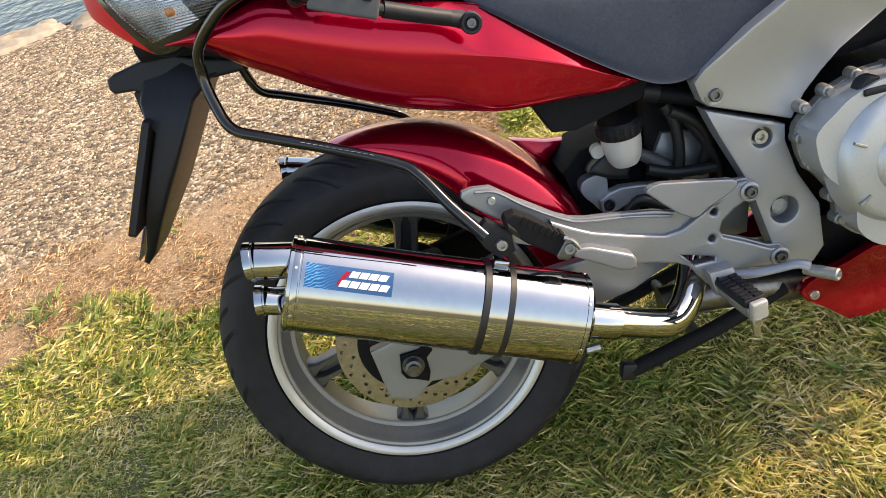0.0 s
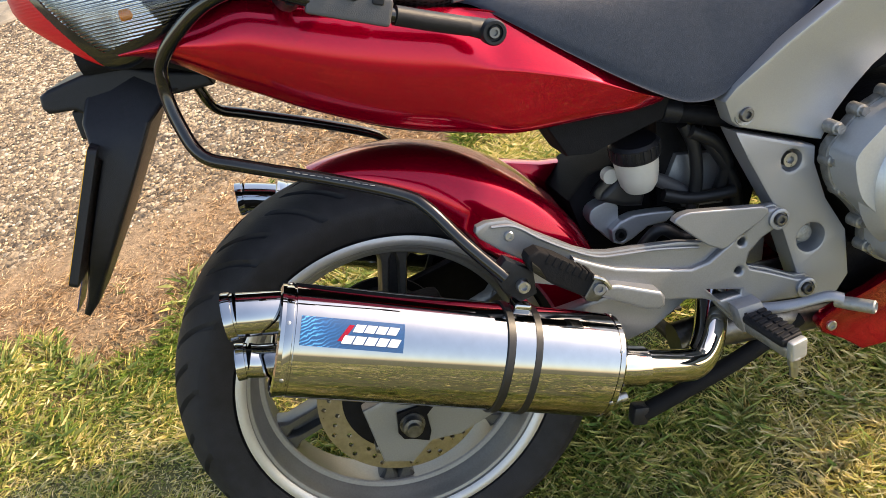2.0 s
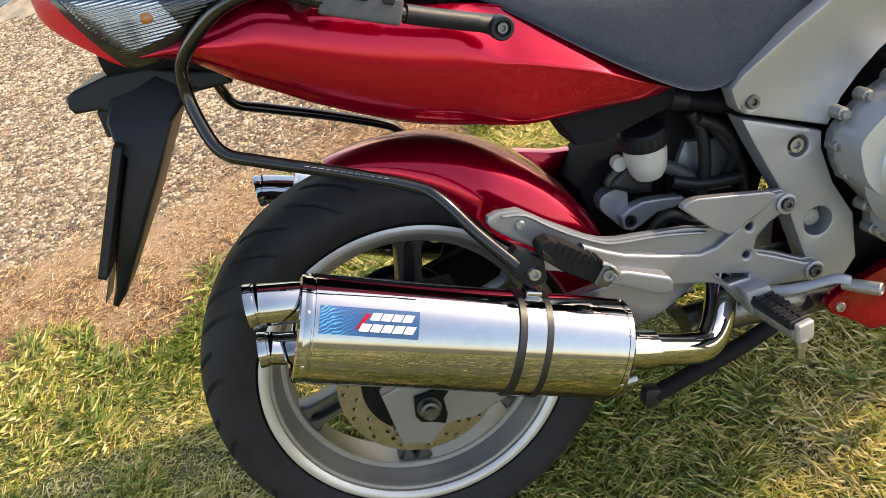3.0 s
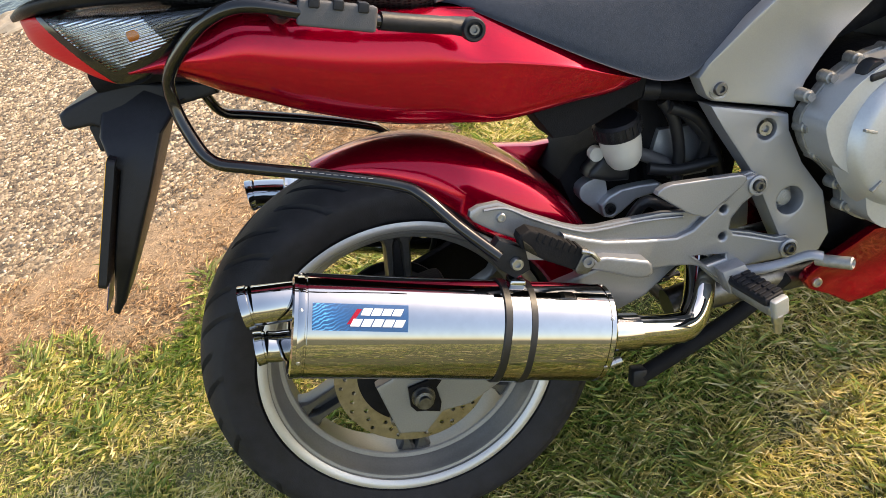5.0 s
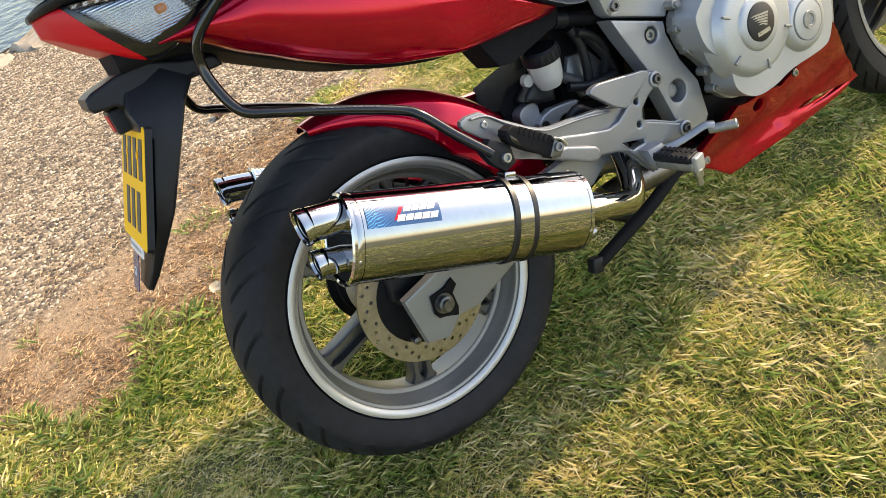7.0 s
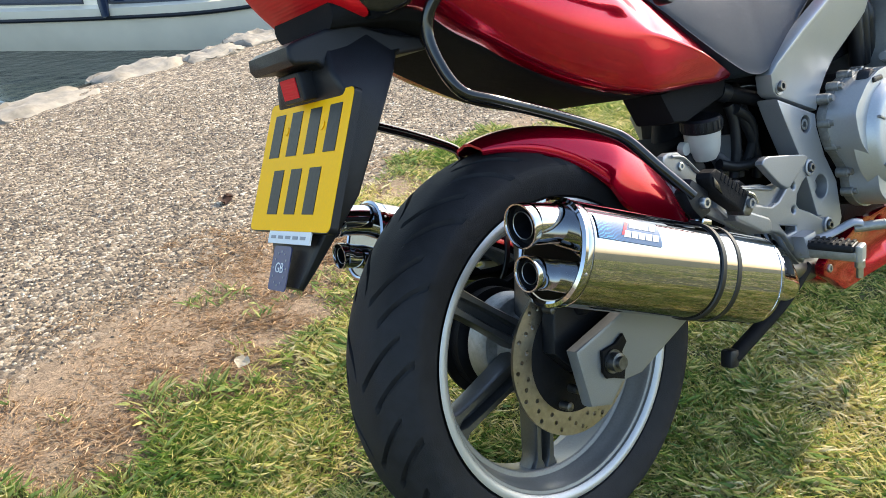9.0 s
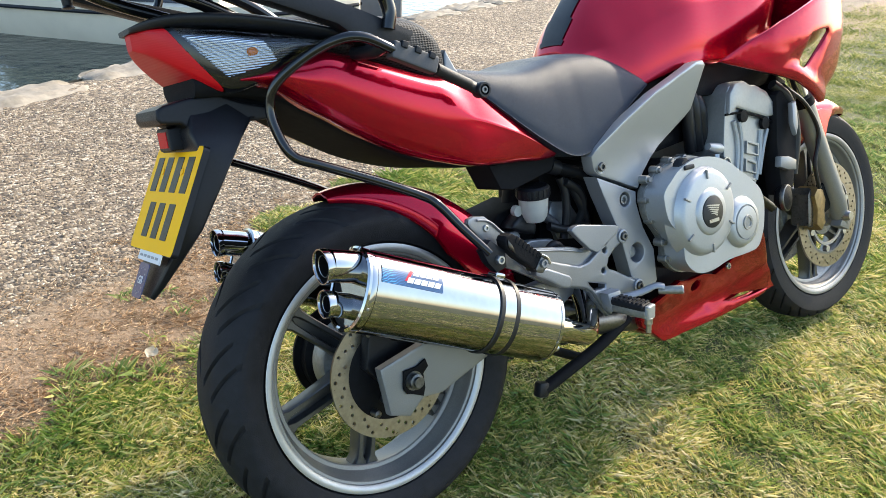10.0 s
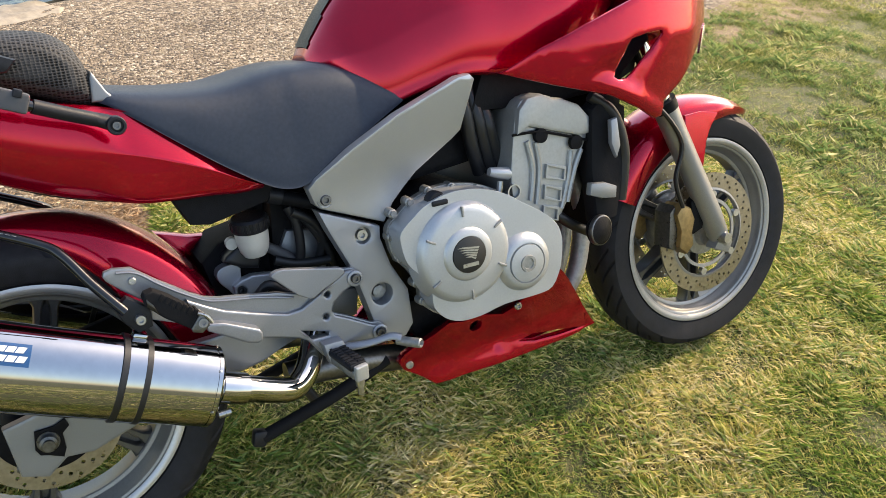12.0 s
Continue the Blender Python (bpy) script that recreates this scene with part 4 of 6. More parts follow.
def lamp_piece(keep, grow):
    rows = [(x, zb - grow, zt + grow, w + grow) for x, zb, zt, w in LAMP]
    bm = hull(rows, LSEC, 22, 14)
    drop = [f for f in bm.faces if not keep(f.calc_center_median())]
    bmesh.ops.delete(bm, geom=drop, context="FACES")
    return bm


def border(p):
    return p.x - (-0.273 + (0.925 - p.z) * 0.50 + 1.6 * (0.925 - p.z) ** 2)


lamp = part("tail_lamp", lamp_piece(lambda p: border(p) < 0.0, 0.0), M_REDLENS, bike, "red tail lamp lens")
part("lamp_frame", lamp_piece(lambda p: 0.0 < border(p) < 0.008 + 0.12 * (0.925 - p.z) or border(p) > 0 and p.z < 0.853 + 0.2 * (p.x + 0.2), 0.0012), M_GLOSS, lamp, "black lamp surround")
part("lamp_housing", lamp_piece(lambda p: p.x > -0.150 + 0.5 * (0.89 - p.z), -0.008), M_FLUTEDARK, lamp, "dark fluted lamp housing")
part("indicator_reflector", lamp_piece(lambda p: border(p) > 0.0 and p.x <= -0.150 + 0.5 * (0.89 - p.z), -0.008), M_FLUTE, lamp, "fluted silver indicator reflector")
part("indicator_lens", lamp_piece(lambda p: border(p) > 0.008, 0.0), M_LENS, lamp, "clear indicator lens")
for s in (-1, 1):
    part("indicator_bulb", moved(lathe([(0.0, -0.012), (0.006, -0.010), (0.008, 0.0), (0.006, 0.010), (0.0, 0.012)], seg=16), pose(-0.168, s * 0.128, 0.884, 0, 0, 90)), M_AMBER, lamp, "amber indicator bulb")
part("tail_cover", hull([(-0.316, 0.934, 0.942, 0.03), (-0.29, 0.934, 0.950, 0.07), (-0.25, 0.932, 0.952, 0.094), (-0.18, 0.920, 0.943, 0.128), (-0.10, 0.902, 0.925, 0.152), (-0.03, 0.884, 0.905, 0.155), (0.03, 0.862, 0.882, 0.14)], LSEC, 5), M_PLASTIC, bike, "black plastic tail top cover")

# number plate bracket
leg = plate([(-0.271, 0.779), (-0.269, 0.748), (-0.262, 0.735), (-0.286, 0.690), (-0.318, 0.628), (-0.352, 0.565), (-0.368, 0.540), (-0.362, 0.534), (-0.344, 0.550), (-0.313, 0.592), (-0.283, 0.632), (-0.236, 0.700), (-0.194, 0.762), (-0.165, 0.785), (-0.11, 0.80), (-0.12, 0.835), (-0.20, 0.845), (-0.25, 0.83)], -0.042, 0.042, bevel=0.009, seg=3)
for v in leg.verts:
    v.co.y *= 1.0 + 1.30 * max(0.0, min(1.0, (v.co.z - 0.545) / 0.08)) * max(0.0, min(1.0, (0.80 - v.co.z) / 0.03))
brk = part("plate_bracket", leg, M_PLASTIC, bike, "black plastic number plate bracket")
part("plate_lamp_hood", plate([(-0.308, 0.818), (-0.310, 0.804), (-0.305, 0.796), (-0.276, 0.793), (-0.262, 0.780), (-0.20, 0.768), (-0.178, 0.783), (-0.115, 0.782), (-0.12, 0.80), (-0.168, 0.812), (-0.20, 0.826), (-0.211, 0.832), (-0.255, 0.830), (-0.297, 0.823)], -0.060, 0.060, bevel=0.008, seg=3, bend=lambda x, z: 0.0), M_PLASTIC, brk, "black plate lamp hood")
part("reflector_housing", box((-0.2895, -0.030, 0.753), (-0.25, 0.030, 0.79), 0.004), M_PLASTIC, brk)
part("rear_reflector", box((-0.2908, -0.021, 0.759), (-0.285, 0.021, 0.784), 0.0005), M_REDLENS, brk, "red rear reflector")
xa, za = Vector((0, -1, 0)), Vector((-0.883, 0, 0.47))
ya = za.cross(xa)
PM = Matrix(((xa.x, ya.x, za.x, -0.303), (xa.y, ya.y, za.y, 0), (xa.z, ya.z, za.z, 0.680), (0, 0, 0, 1)))


def slab(w, h, d, cx=0.0, cy=0.0, cz=0.0, bevel=0.0008, round_=0.0):
    """A thin panel in a face's own axes: across, up, out."""
    if round_:
        pts = []
        for qx, qy, a in ((1, 1, 0), (-1, 1, 90), (-1, -1, 180), (1, -1, 270)):
            pts += [(cx + qx * (w / 2 - round_) + round_ * math.cos(radians(a + b_)), cy + qy * (h / 2 - round_) + round_ * math.sin(radians(a + b_))) for b_ in (0, 30, 60, 90)]
        return moved(plate(pts, cz, cz + d, bevel=0), Matrix(((1, 0, 0, 0), (0, 0, 1, 0), (0, 1, 0, 0), (0, 0, 0, 1))))
    return box((cx - w / 2, cy - h / 2, cz), (cx + w / 2, cy + h / 2, cz + d), bevel)


part("plate_back", moved(slab(0.2310, 0.1740, 0.0098, cz=-0.0075, round_=0.008), PM), M_PLASTIC, brk, "black plate backing")
np_ = part("number_plate", moved(slab(0.229, 0.172, 0.003, round_=0.008), PM), M_YELLOW, bike, "yellow number plate")
for row, (cy, count, x0) in enumerate(((0.040, 4, -0.078), (-0.036, 3, -0.052))):
    for k in range(count):
        part("plate_bar", moved(slab(0.030, 0.058, 0.0008, x0 + 0.052 * k, cy, 0.003, 0), PM), M_INK, np_, "plain black bar")
part("plate_screw", moved(lathe([(0, 0), (0.006, 0), (0.005, -0.003), (0, -0.003)], seg=14), PM @ pose(-0.05, 0.045, 0.0045, 90, 0, 0)), M_YELLOW, np_, "yellow screw cap")
part("plate_screw", moved(lathe([(0, 0), (0.006, 0), (0.005, -0.003), (0, -0.003)], seg=14), PM @ pose(0.05, 0.045, 0.0045, 90, 0, 0)), M_YELLOW, np_, "yellow screw cap")
st = part("dealer_strip", moved(slab(0.12, 0.016, 0.002, 0.01, -0.094, 0.0005, 0.0003), PM), M_WHITE, np_, "white label strip under the plate")
for k in range(5):
    part("strip_bar", moved(slab(0.014, 0.004, 0.0006, -0.034 + 0.021 * k, -0.094, 0.0025, 0), PM), M_GREYINK, st)
gb = part("country_badge", moved(slab(0.05, 0.056, 0.0015, 0.0, -0.133, 0.001, round_=0.005), PM), M_BLUE, bike, "dark blue oval country badge")


def lettering(name, words, size, m, material, parent, extrude=0.0003):
    cu = bpy.data.curves.new(name, "FONT")
    cu.body, cu.size, cu.align_x, cu.align_y, cu.extrude = words, size, "CENTER", "CENTER", extrude
    tmp = new(name, cu)
    bpy.context.view_layer.update()
    me = bpy.data.meshes.new_from_object(tmp)
    bpy.data.objects.remove(tmp)
    me.materials.append(material)
    ob = new(name, me)
    ob.parent, ob.matrix_local = parent, m
    return ob


lettering("country_letters", "GB", 0.018, PM @ pose(0, -0.133, 0.0030), M_WHITE, gb)
for k in range(12):
    a = 2 * math.pi * k / 12
    part("badge_star", moved(slab(0.0025, 0.0025, 0.0006, 0.018 * math.cos(a), -0.133 + 0.021 * math.sin(a), 0.0025, 0), PM), M_GREYINK, gb)

# seats
SSEC = [(0.0, 1.0), (0.35, 1.0), (0.66, 0.985), (0.86, 0.925), (0.96, 0.80), (1.0, 0.60), (1.0, 0.30), (0.985, 0.04), (0.93, 0.0), (0.4, 0.0), (0.0, 0.0)]
part("rider_seat", hull([(0.172, 0.814, 0.828, 0.11, 0.1), (0.20, 0.803, 0.828, 0.135, 0.1), (0.25, 0.764, 0.820, 0.147, 0.1), (0.304, 0.720, 0.814, 0.152, 0.1), (0.36, 0.677, 0.812, 0.156, 0.12), (0.41, 0.643, 0.819, 0.158, 0.14), (0.44, 0.630, 0.825, 0.159, 0.15), (0.47, 0.628, 0.829, 0.159, 0.16), (0.50, 0.640, 0.830, 0.159, 0.16), (0.56, 0.676, 0.824, 0.157, 0.16), (0.62, 0.711, 0.80, 0.153, 0.12), (0.68, 0.742, 0.765, 0.145, 0.1)], SSEC), M_SEAT, bike, "black vinyl rider seat")
part("pillion_seat", body([(0.186, 0.80, 0.832, 0.105), (0.181, 0.80, 0.862, 0.122), (0.168, 0.80, 0.894, 0.133), (0.145, 0.805, 0.916, 0.139), (0.11, 0.82, 0.927, 0.142), (0.04, 0.845, 0.933, 0.145), (-0.05, 0.87, 0.936, 0.14), (-0.13, 0.90, 0.94, 0.125)], 0.62, 48, 5), M_MESH, bike, "pillion seat under a black mesh cover")
part("seat_trim", plate([(0.176, 0.812), (0.180, 0.850), (0.184, 0.858), (0.190, 0.846), (0.200, 0.826), (0.207, 0.818), (0.204, 0.812)], -0.128, 0.128, bevel=0.005, seg=3), M_SWING, bike, "grey plastic seat trim")

# tank
TANK = [(0.545, 0.80, 0.835, 0.05, 0.1), (0.565, 0.785, 0.868, 0.09, 0.3), (0.60, 0.762, 0.915, 0.135, 0.48), (0.65, 0.738, 0.965, 0.163, 0.56), (0.72, 0.752, 1.012, 0.184, 0.55), (0.80, 0.77, 1.045, 0.202, 0.50), (0.88, 0.765, 1.058, 0.208, 0.46), (0.96, 0.775, 1.052, 0.216, 0.42), (1.04, 0.80, 1.035, 0.218, 0.38), (1.10, 0.83, 1.01, 0.20, 0.36), (1.16, 0.86, 0.98, 0.16, 0.3)]
TSEC = [(0.0, 1.0), (0.42, 0.985), (0.72, 0.90), (0.92, 0.72), (1.0, 0.50), (0.985, 0.40), (0.92, 0.24), (0.85, 0.10), (0.80, 0.0), (0.5, 0.0), (0.0, 0.0)]
tank = part("fuel_tank", hull(TANK, TSEC, 7), M_RED, bike, "glossy red fuel tank")
bm = hull([(x, zb, zt + 0.004, w + 0.004, q) for x, zb, zt, w, q in TANK], TSEC, 7)
bmesh.ops.delete(bm, geom=[f for f in bm.faces if not (abs(f.calc_center_median().y) < 0.034 and 0.552 < f.calc_center_median().x < 0.72 and f.calc_center_median().z > 0.85)], context="FACES")
part("tank_pad", bm, M_PLASTIC, tank, "dark rubber tank pad")

# frame panels
lean_in = lambda x, z: -0.05 * max(0, min(1, (z - 0.60) / 0.17))
part("frame_cover", plate([(0.477, 0.622), (0.487, 0.592), (0.497, 0.582), (0.611, 0.534), (0.632, 0.566), (0.683, 0.615), (0.755, 0.664), (0.772, 0.678), (0.788, 0.738), (0.796, 0.768), (0.787, 0.778), (0.763, 0.776), (0.645, 0.728), (0.558, 0.680), (0.492, 0.638)], -0.157, -0.125, bevel=0.008, bend=lean_in), M_COVER, bike, "silver painted frame cover")
part("frame_cover", plate([(0.477, 0.622), (0.497, 0.582), (0.611, 0.534), (0.683, 0.615), (0.772, 0.678), (0.796, 0.768), (0.763, 0.776), (0.645, 0.728), (0.492, 0.638)], 0.125, 0.157, bevel=0.008, bend=lambda x, z: -lean_in(x, z)), M_COVER, bike, "silver painted frame cover")
PIVOT = [(0.489, 0.580), (0.600, 0.531), (0.598, 0.508), (0.612, 0.454), (0.640, 0.399), (0.642, 0.330), (0.624, 0.308), (0.588, 0.306), (0.574, 0.314), (0.561, 0.364), (0.538, 0.459), (0.504, 0.539)]
part("pivot_plate", plate(PIVOT, -0.160, -0.12, [circle(0.587, 0.403, 0.0205, 28), circle(0.565, 0.520, 0.0145, 24)], bevel=0.005), M_SILVER, bike, "silver painted swing arm pivot plate")
part("pivot_plate", plate(PIVOT, 0.12, 0.160, bevel=0.005), M_SILVER, bike, "silver painted swing arm pivot plate")
part("pivot_bolt", moved(lathe([(0, 0), (0.0215, 0), (0.0215, -0.012), (0.012, -0.012), (0.012, -0.026), (0.007, -0.028), (0.0, -0.028)], seg=30), pose(0.587, -0.118, 0.403)), M_CASTDARK, bike, "recessed pivot bolt")
part("frame_bolt", moved(lathe([(0, 0), (0.0152, 0), (0.0152, -0.02), (0.0098, -0.02), (0.0098, -0.036), (0.005, -0.036), (0.0045, -0.03), (0, -0.03)], seg=24), pose(0.565, -0.121, 0.520)), M_BOLT, bike, "hexagon frame bolt")
big = part("cap_bolt", bolt(0.0095, 0.007), M_AXLE, bike, loc=(0.506, -0.1575, 0.598))
# a darker disc stands in for the shaded recess round the bolt
part("bolt_seat", lathe([(0.0, -0.156), (0.0135, -0.1575), (0.0145, -0.1578), (0.015, -0.156)], (0.506, 0, 0.598), 24), M_CASTDARK, bike)

# footrest hanger: a thin back with a raised body on it
hang_y = lambda x, z: -0.12 * max(0.0, 0.45 - x)
HANG = [(0.130, 0.562), (0.133, 0.569), (0.146, 0.571), (0.172, 0.566), (0.204, 0.538), (0.231, 0.517), (0.251, 0.501), (0.272, 0.488), (0.295, 0.480), (0.326, 0.474), (0.358, 0.467), (0.394, 0.459), (0.424, 0.448), (0.455, 0.446), (0.500, 0.462), (0.518, 0.470), (0.534, 0.469), (0.546, 0.458), (0.545, 0.441), (0.512, 0.428), (0.492, 0.413), (0.486, 0.400), (0.490, 0.393), (0.517, 0.380), (0.556, 0.357),
        (0.573, 0.354), (0.584, 0.341), (0.579, 0.325), (0.562, 0.320), (0.522, 0.327), (0.496, 0.331), (0.497, 0.311), (0.481, 0.292), (0.455, 0.322), (0.434, 0.355), (0.414, 0.368), (0.384, 0.378), (0.347, 0.389), (0.300, 0.412), (0.263, 0.434), (0.227, 0.455), (0.186, 0.475), (0.187, 0.503), (0.158, 0.528), (0.134, 0.553)]
RAISED = [(0.243, 0.494), (0.274, 0.473), (0.299, 0.458), (0.350, 0.438), (0.404, 0.419), (0.430, 0.420), (0.464, 0.437), (0.498, 0.455), (0.519, 0.467), (0.534, 0.466), (0.544, 0.457), (0.543, 0.443), (0.510, 0.430), (0.490, 0.415), (0.484, 0.400), (0.489, 0.391), (0.517, 0.377), (0.556, 0.354),
          (0.571, 0.351), (0.581, 0.340), (0.576, 0.327), (0.562, 0.323), (0.522, 0.330), (0.493, 0.334), (0.494, 0.312), (0.481, 0.296), (0.457, 0.325), (0.436, 0.357), (0.415, 0.370), (0.384, 0.381), (0.347, 0.392), (0.300, 0.414), (0.263, 0.440), (0.238, 0.465)]
HOLES = [[(0.423, 0.381), (0.473, 0.364), (0.471, 0.357), (0.440, 0.359)], circle(0.480, 0.433, 0.0055, 14), circle(0.472, 0.393, 0.0055, 14)]
hanger = part("footrest_hanger", plate(HANG, -0.163, -0.150, HOLES, bevel=0.004, bend=hang_y), M_HANGER, bike, "grey cast footrest hanger")
part("hanger_body", plate(RAISED, -0.172, -0.158, HOLES, bevel=0.005, bend=hang_y, seg=3), M_HANGER, hanger)
part("heel_guard", plate([(0.384, 0.493), (0.387, 0.498), (0.396, 0.501), (0.408, 0.501), (0.450, 0.492), (0.505, 0.480), (0.513, 0.476), (0.514, 0.469), (0.503, 0.461), (0.469, 0.447), (0.454, 0.438), (0.445, 0.437), (0.426, 0.449), (0.404, 0.471)], -0.184, -0.170, bevel=0.005, seg=3), M_HANGER, hanger, "grey heel guard")
part("hanger_flange", plate([(0.262, 0.449), (0.273, 0.449), (0.291, 0.445), (0.345, 0.418), (0.350, 0.410), (0.348, 0.397), (0.340, 0.394), (0.323, 0.399), (0.302, 0.413), (0.264, 0.437)], -0.209, -0.180, bevel=0.005, seg=3), M_HANGER, hanger)
part("hanger_rib", tube([(x, -0.1655 + hang_y(x, 0), z) for x, z in ((0.150, 0.564), (0.178, 0.556), (0.206, 0.531), (0.236, 0.507), (0.272, 0.483), (0.30, 0.474), (0.36, 0.461), (0.42, 0.443))], 0.0022, 8, 4), M_HANGER, hanger)
for x, z, y in ((0.534, 0.4505, -0.170), (0.568, 0.3375, -0.170)):
    part("boss", moved(lathe([(0, 0), (0.0145, 0), (0.0145, -0.005), (0.0125, -0.006), (0.0105, -0.006), (0.0102, -0.003), (0.0, -0.003)], seg=28), pose(x, y, z)), M_SILVER, hanger)
    part("cap_bolt", bolt(0.0082, 0.007), M_AXLE, hanger, loc=(x, y - 0.003, z))
part("hanger_bolt", bolt(0.006, 0.004), M_BOLT, hanger, loc=(0.170, -0.1966, 0.5455))
# pillion footrest, folded up
PF = pose(0.219, -0.226, 0.494, 0, 40, 0)
pp = part("pillion_footrest", moved(plate([(-0.054, 0.004), (-0.046, 0.014), (-0.02, 0.0165), (0.036, 0.0135), (0.036, -0.0155), (-0.01, -0.0165), (-0.044, -0.012), (-0.053, -0.004)], -0.013, 0.013, bevel=0.004, seg=3), PF), M_MATT, bike, "folded black rubber pillion footrest")
part("footrest_pivot", moved(plate([(0.034, 0.014), (0.050, 0.012), (0.058, 0.002), (0.054, -0.014), (0.040, -0.019), (0.034, -0.015)], -0.015, 0.015, bevel=0.004), PF), M_AXLE, pp, "cast footrest pivot")
part("pivot_clip", moved(tube([(0.030, -0.016, 0.012), (0.044, -0.017, 0.014), (0.058, -0.016, 0.008)], 0.003, 8, 3), PF), M_BOLT, pp, "bright metal clip")
part("pivot_pin", moved(lathe([(0, 0.0), (0.0075, 0.0), (0.0075, -0.004), (0.004, -0.004), (0.004, -0.001), (0, -0.001)], seg=16), PF @ pose(0.045, -0.015, 0.002)), M_HANGER, pp)
part("footrest_core", moved(plate([(-0.050, 0.000), (-0.035, -0.004), (-0.020, -0.0135), (-0.042, -0.011)], -0.0155, -0.012, bevel=0.0015), PF), M_GLOSS, pp, "worn shiny rubber heel")
for k in range(7):
    part("rubber_rib", moved(box((-0.0030, -0.0140, 0.004), (0.0030, 0.010, 0.0158), 0.0012), PF @ pose(-0.030 + 0.0095 * k, 0, 0)), M_MATT, pp)
# rider footrest
fo, fi = Vector((0.490, -0.268, 0.326)), Vector((0.472, -0.176, 0.338))
fy = (fo - fi).normalized()
fx = fy.cross(Vector((0.05, -0.35, 1))).normalized()
fz = fx.cross(fy)
FP = Matrix(((fx.x, fy.x, fz.x, fi.x), (fx.y, fy.y, fz.y, fi.y), (fx.z, fy.z, fz.z, fi.z), (0, 0, 0, 1)))
ft = part("footrest", moved(box((-0.015, 0.0, -0.024), (0.015, 0.092, -0.006), 0.005), FP), M_CASTDARK, bike, "cast alloy rider footrest")
part("footrest_rubber", moved(box((-0.017, 0.008, -0.009), (0.017, 0.088, 0.005), 0.005), FP), M_PLASTIC, ft, "ribbed black footrest rubber")
for k in range(8):
    for dx in (-0.008, 0.008):
        part("rubber_rib", moved(box((dx - 0.0065, -0.0028, 0.003), (dx + 0.0065, 0.0028, 0.0075), 0.001), FP @ pose(0, 0.015 + 0.0095 * k, 0)), M_PLASTIC, ft)
part("footrest_end", moved(box((-0.013, 0.088, -0.026), (0.013, 0.100, 0.004), 0.004), FP), M_CAST, ft, "bright cast end stop")
part("feeler_bolt", moved(lathe([(0, 0), (0.008, 0), (0.008, 0.012), (0.0055, 0.014), (0.0055, 0.030), (0.0, 0.032)], seg=14), FP @ pose(0.004, 0.094, -0.022, -90, 0, 0)), M_BOLT, ft)
part("footrest_clevis", plate([(0.452, 0.352), (0.460, 0.312), (0.484, 0.308), (0.496, 0.330), (0.488, 0.352)], -0.196, -0.168, bevel=0.005), M_SILVER, ft)
# brake pedal
pd = part("brake_pedal", tube([(0.495, -0.178, 0.330), (0.52, -0.190, 0.331), (0.546, -0.200, 0.334), (0.573, -0.214, 0.341), (0.588, -0.222, 0.336)], [0.0085, 0.008, 0.007, 0.0075, 0.008], 10, flat=0.6), M_SILVER, bike, "alloy rear brake pedal")
part("pedal_tip", moved(lathe([(0, 0.02), (0.008, 0.02), (0.009, 0.0), (0.009, -0.028), (0.007, -0.030), (0.005, -0.024), (0, -0.024)], seg=18), pose(0.597, -0.226, 0.327, 0, 0, 35)), M_CASTDARK, pd)


# ---- exhausts ----
def oval(rows, seg=64, bm=None, caps=True, power=0.92):
    """A tube of oval rings: (along, half width, half height)."""
    bm = bm or bmesh.new()
    rings = []
    for u, a, b_ in rows:
        rings.append([(u, a * math.copysign(abs(math.cos(t)) ** power, math.cos(t)), b_ * math.copysign(abs(math.sin(t)) ** power, math.sin(t))) for t in (2 * math.pi * j / seg for j in range(seg))])
    grid_faces(bm, rings, caps=caps)
    return bm


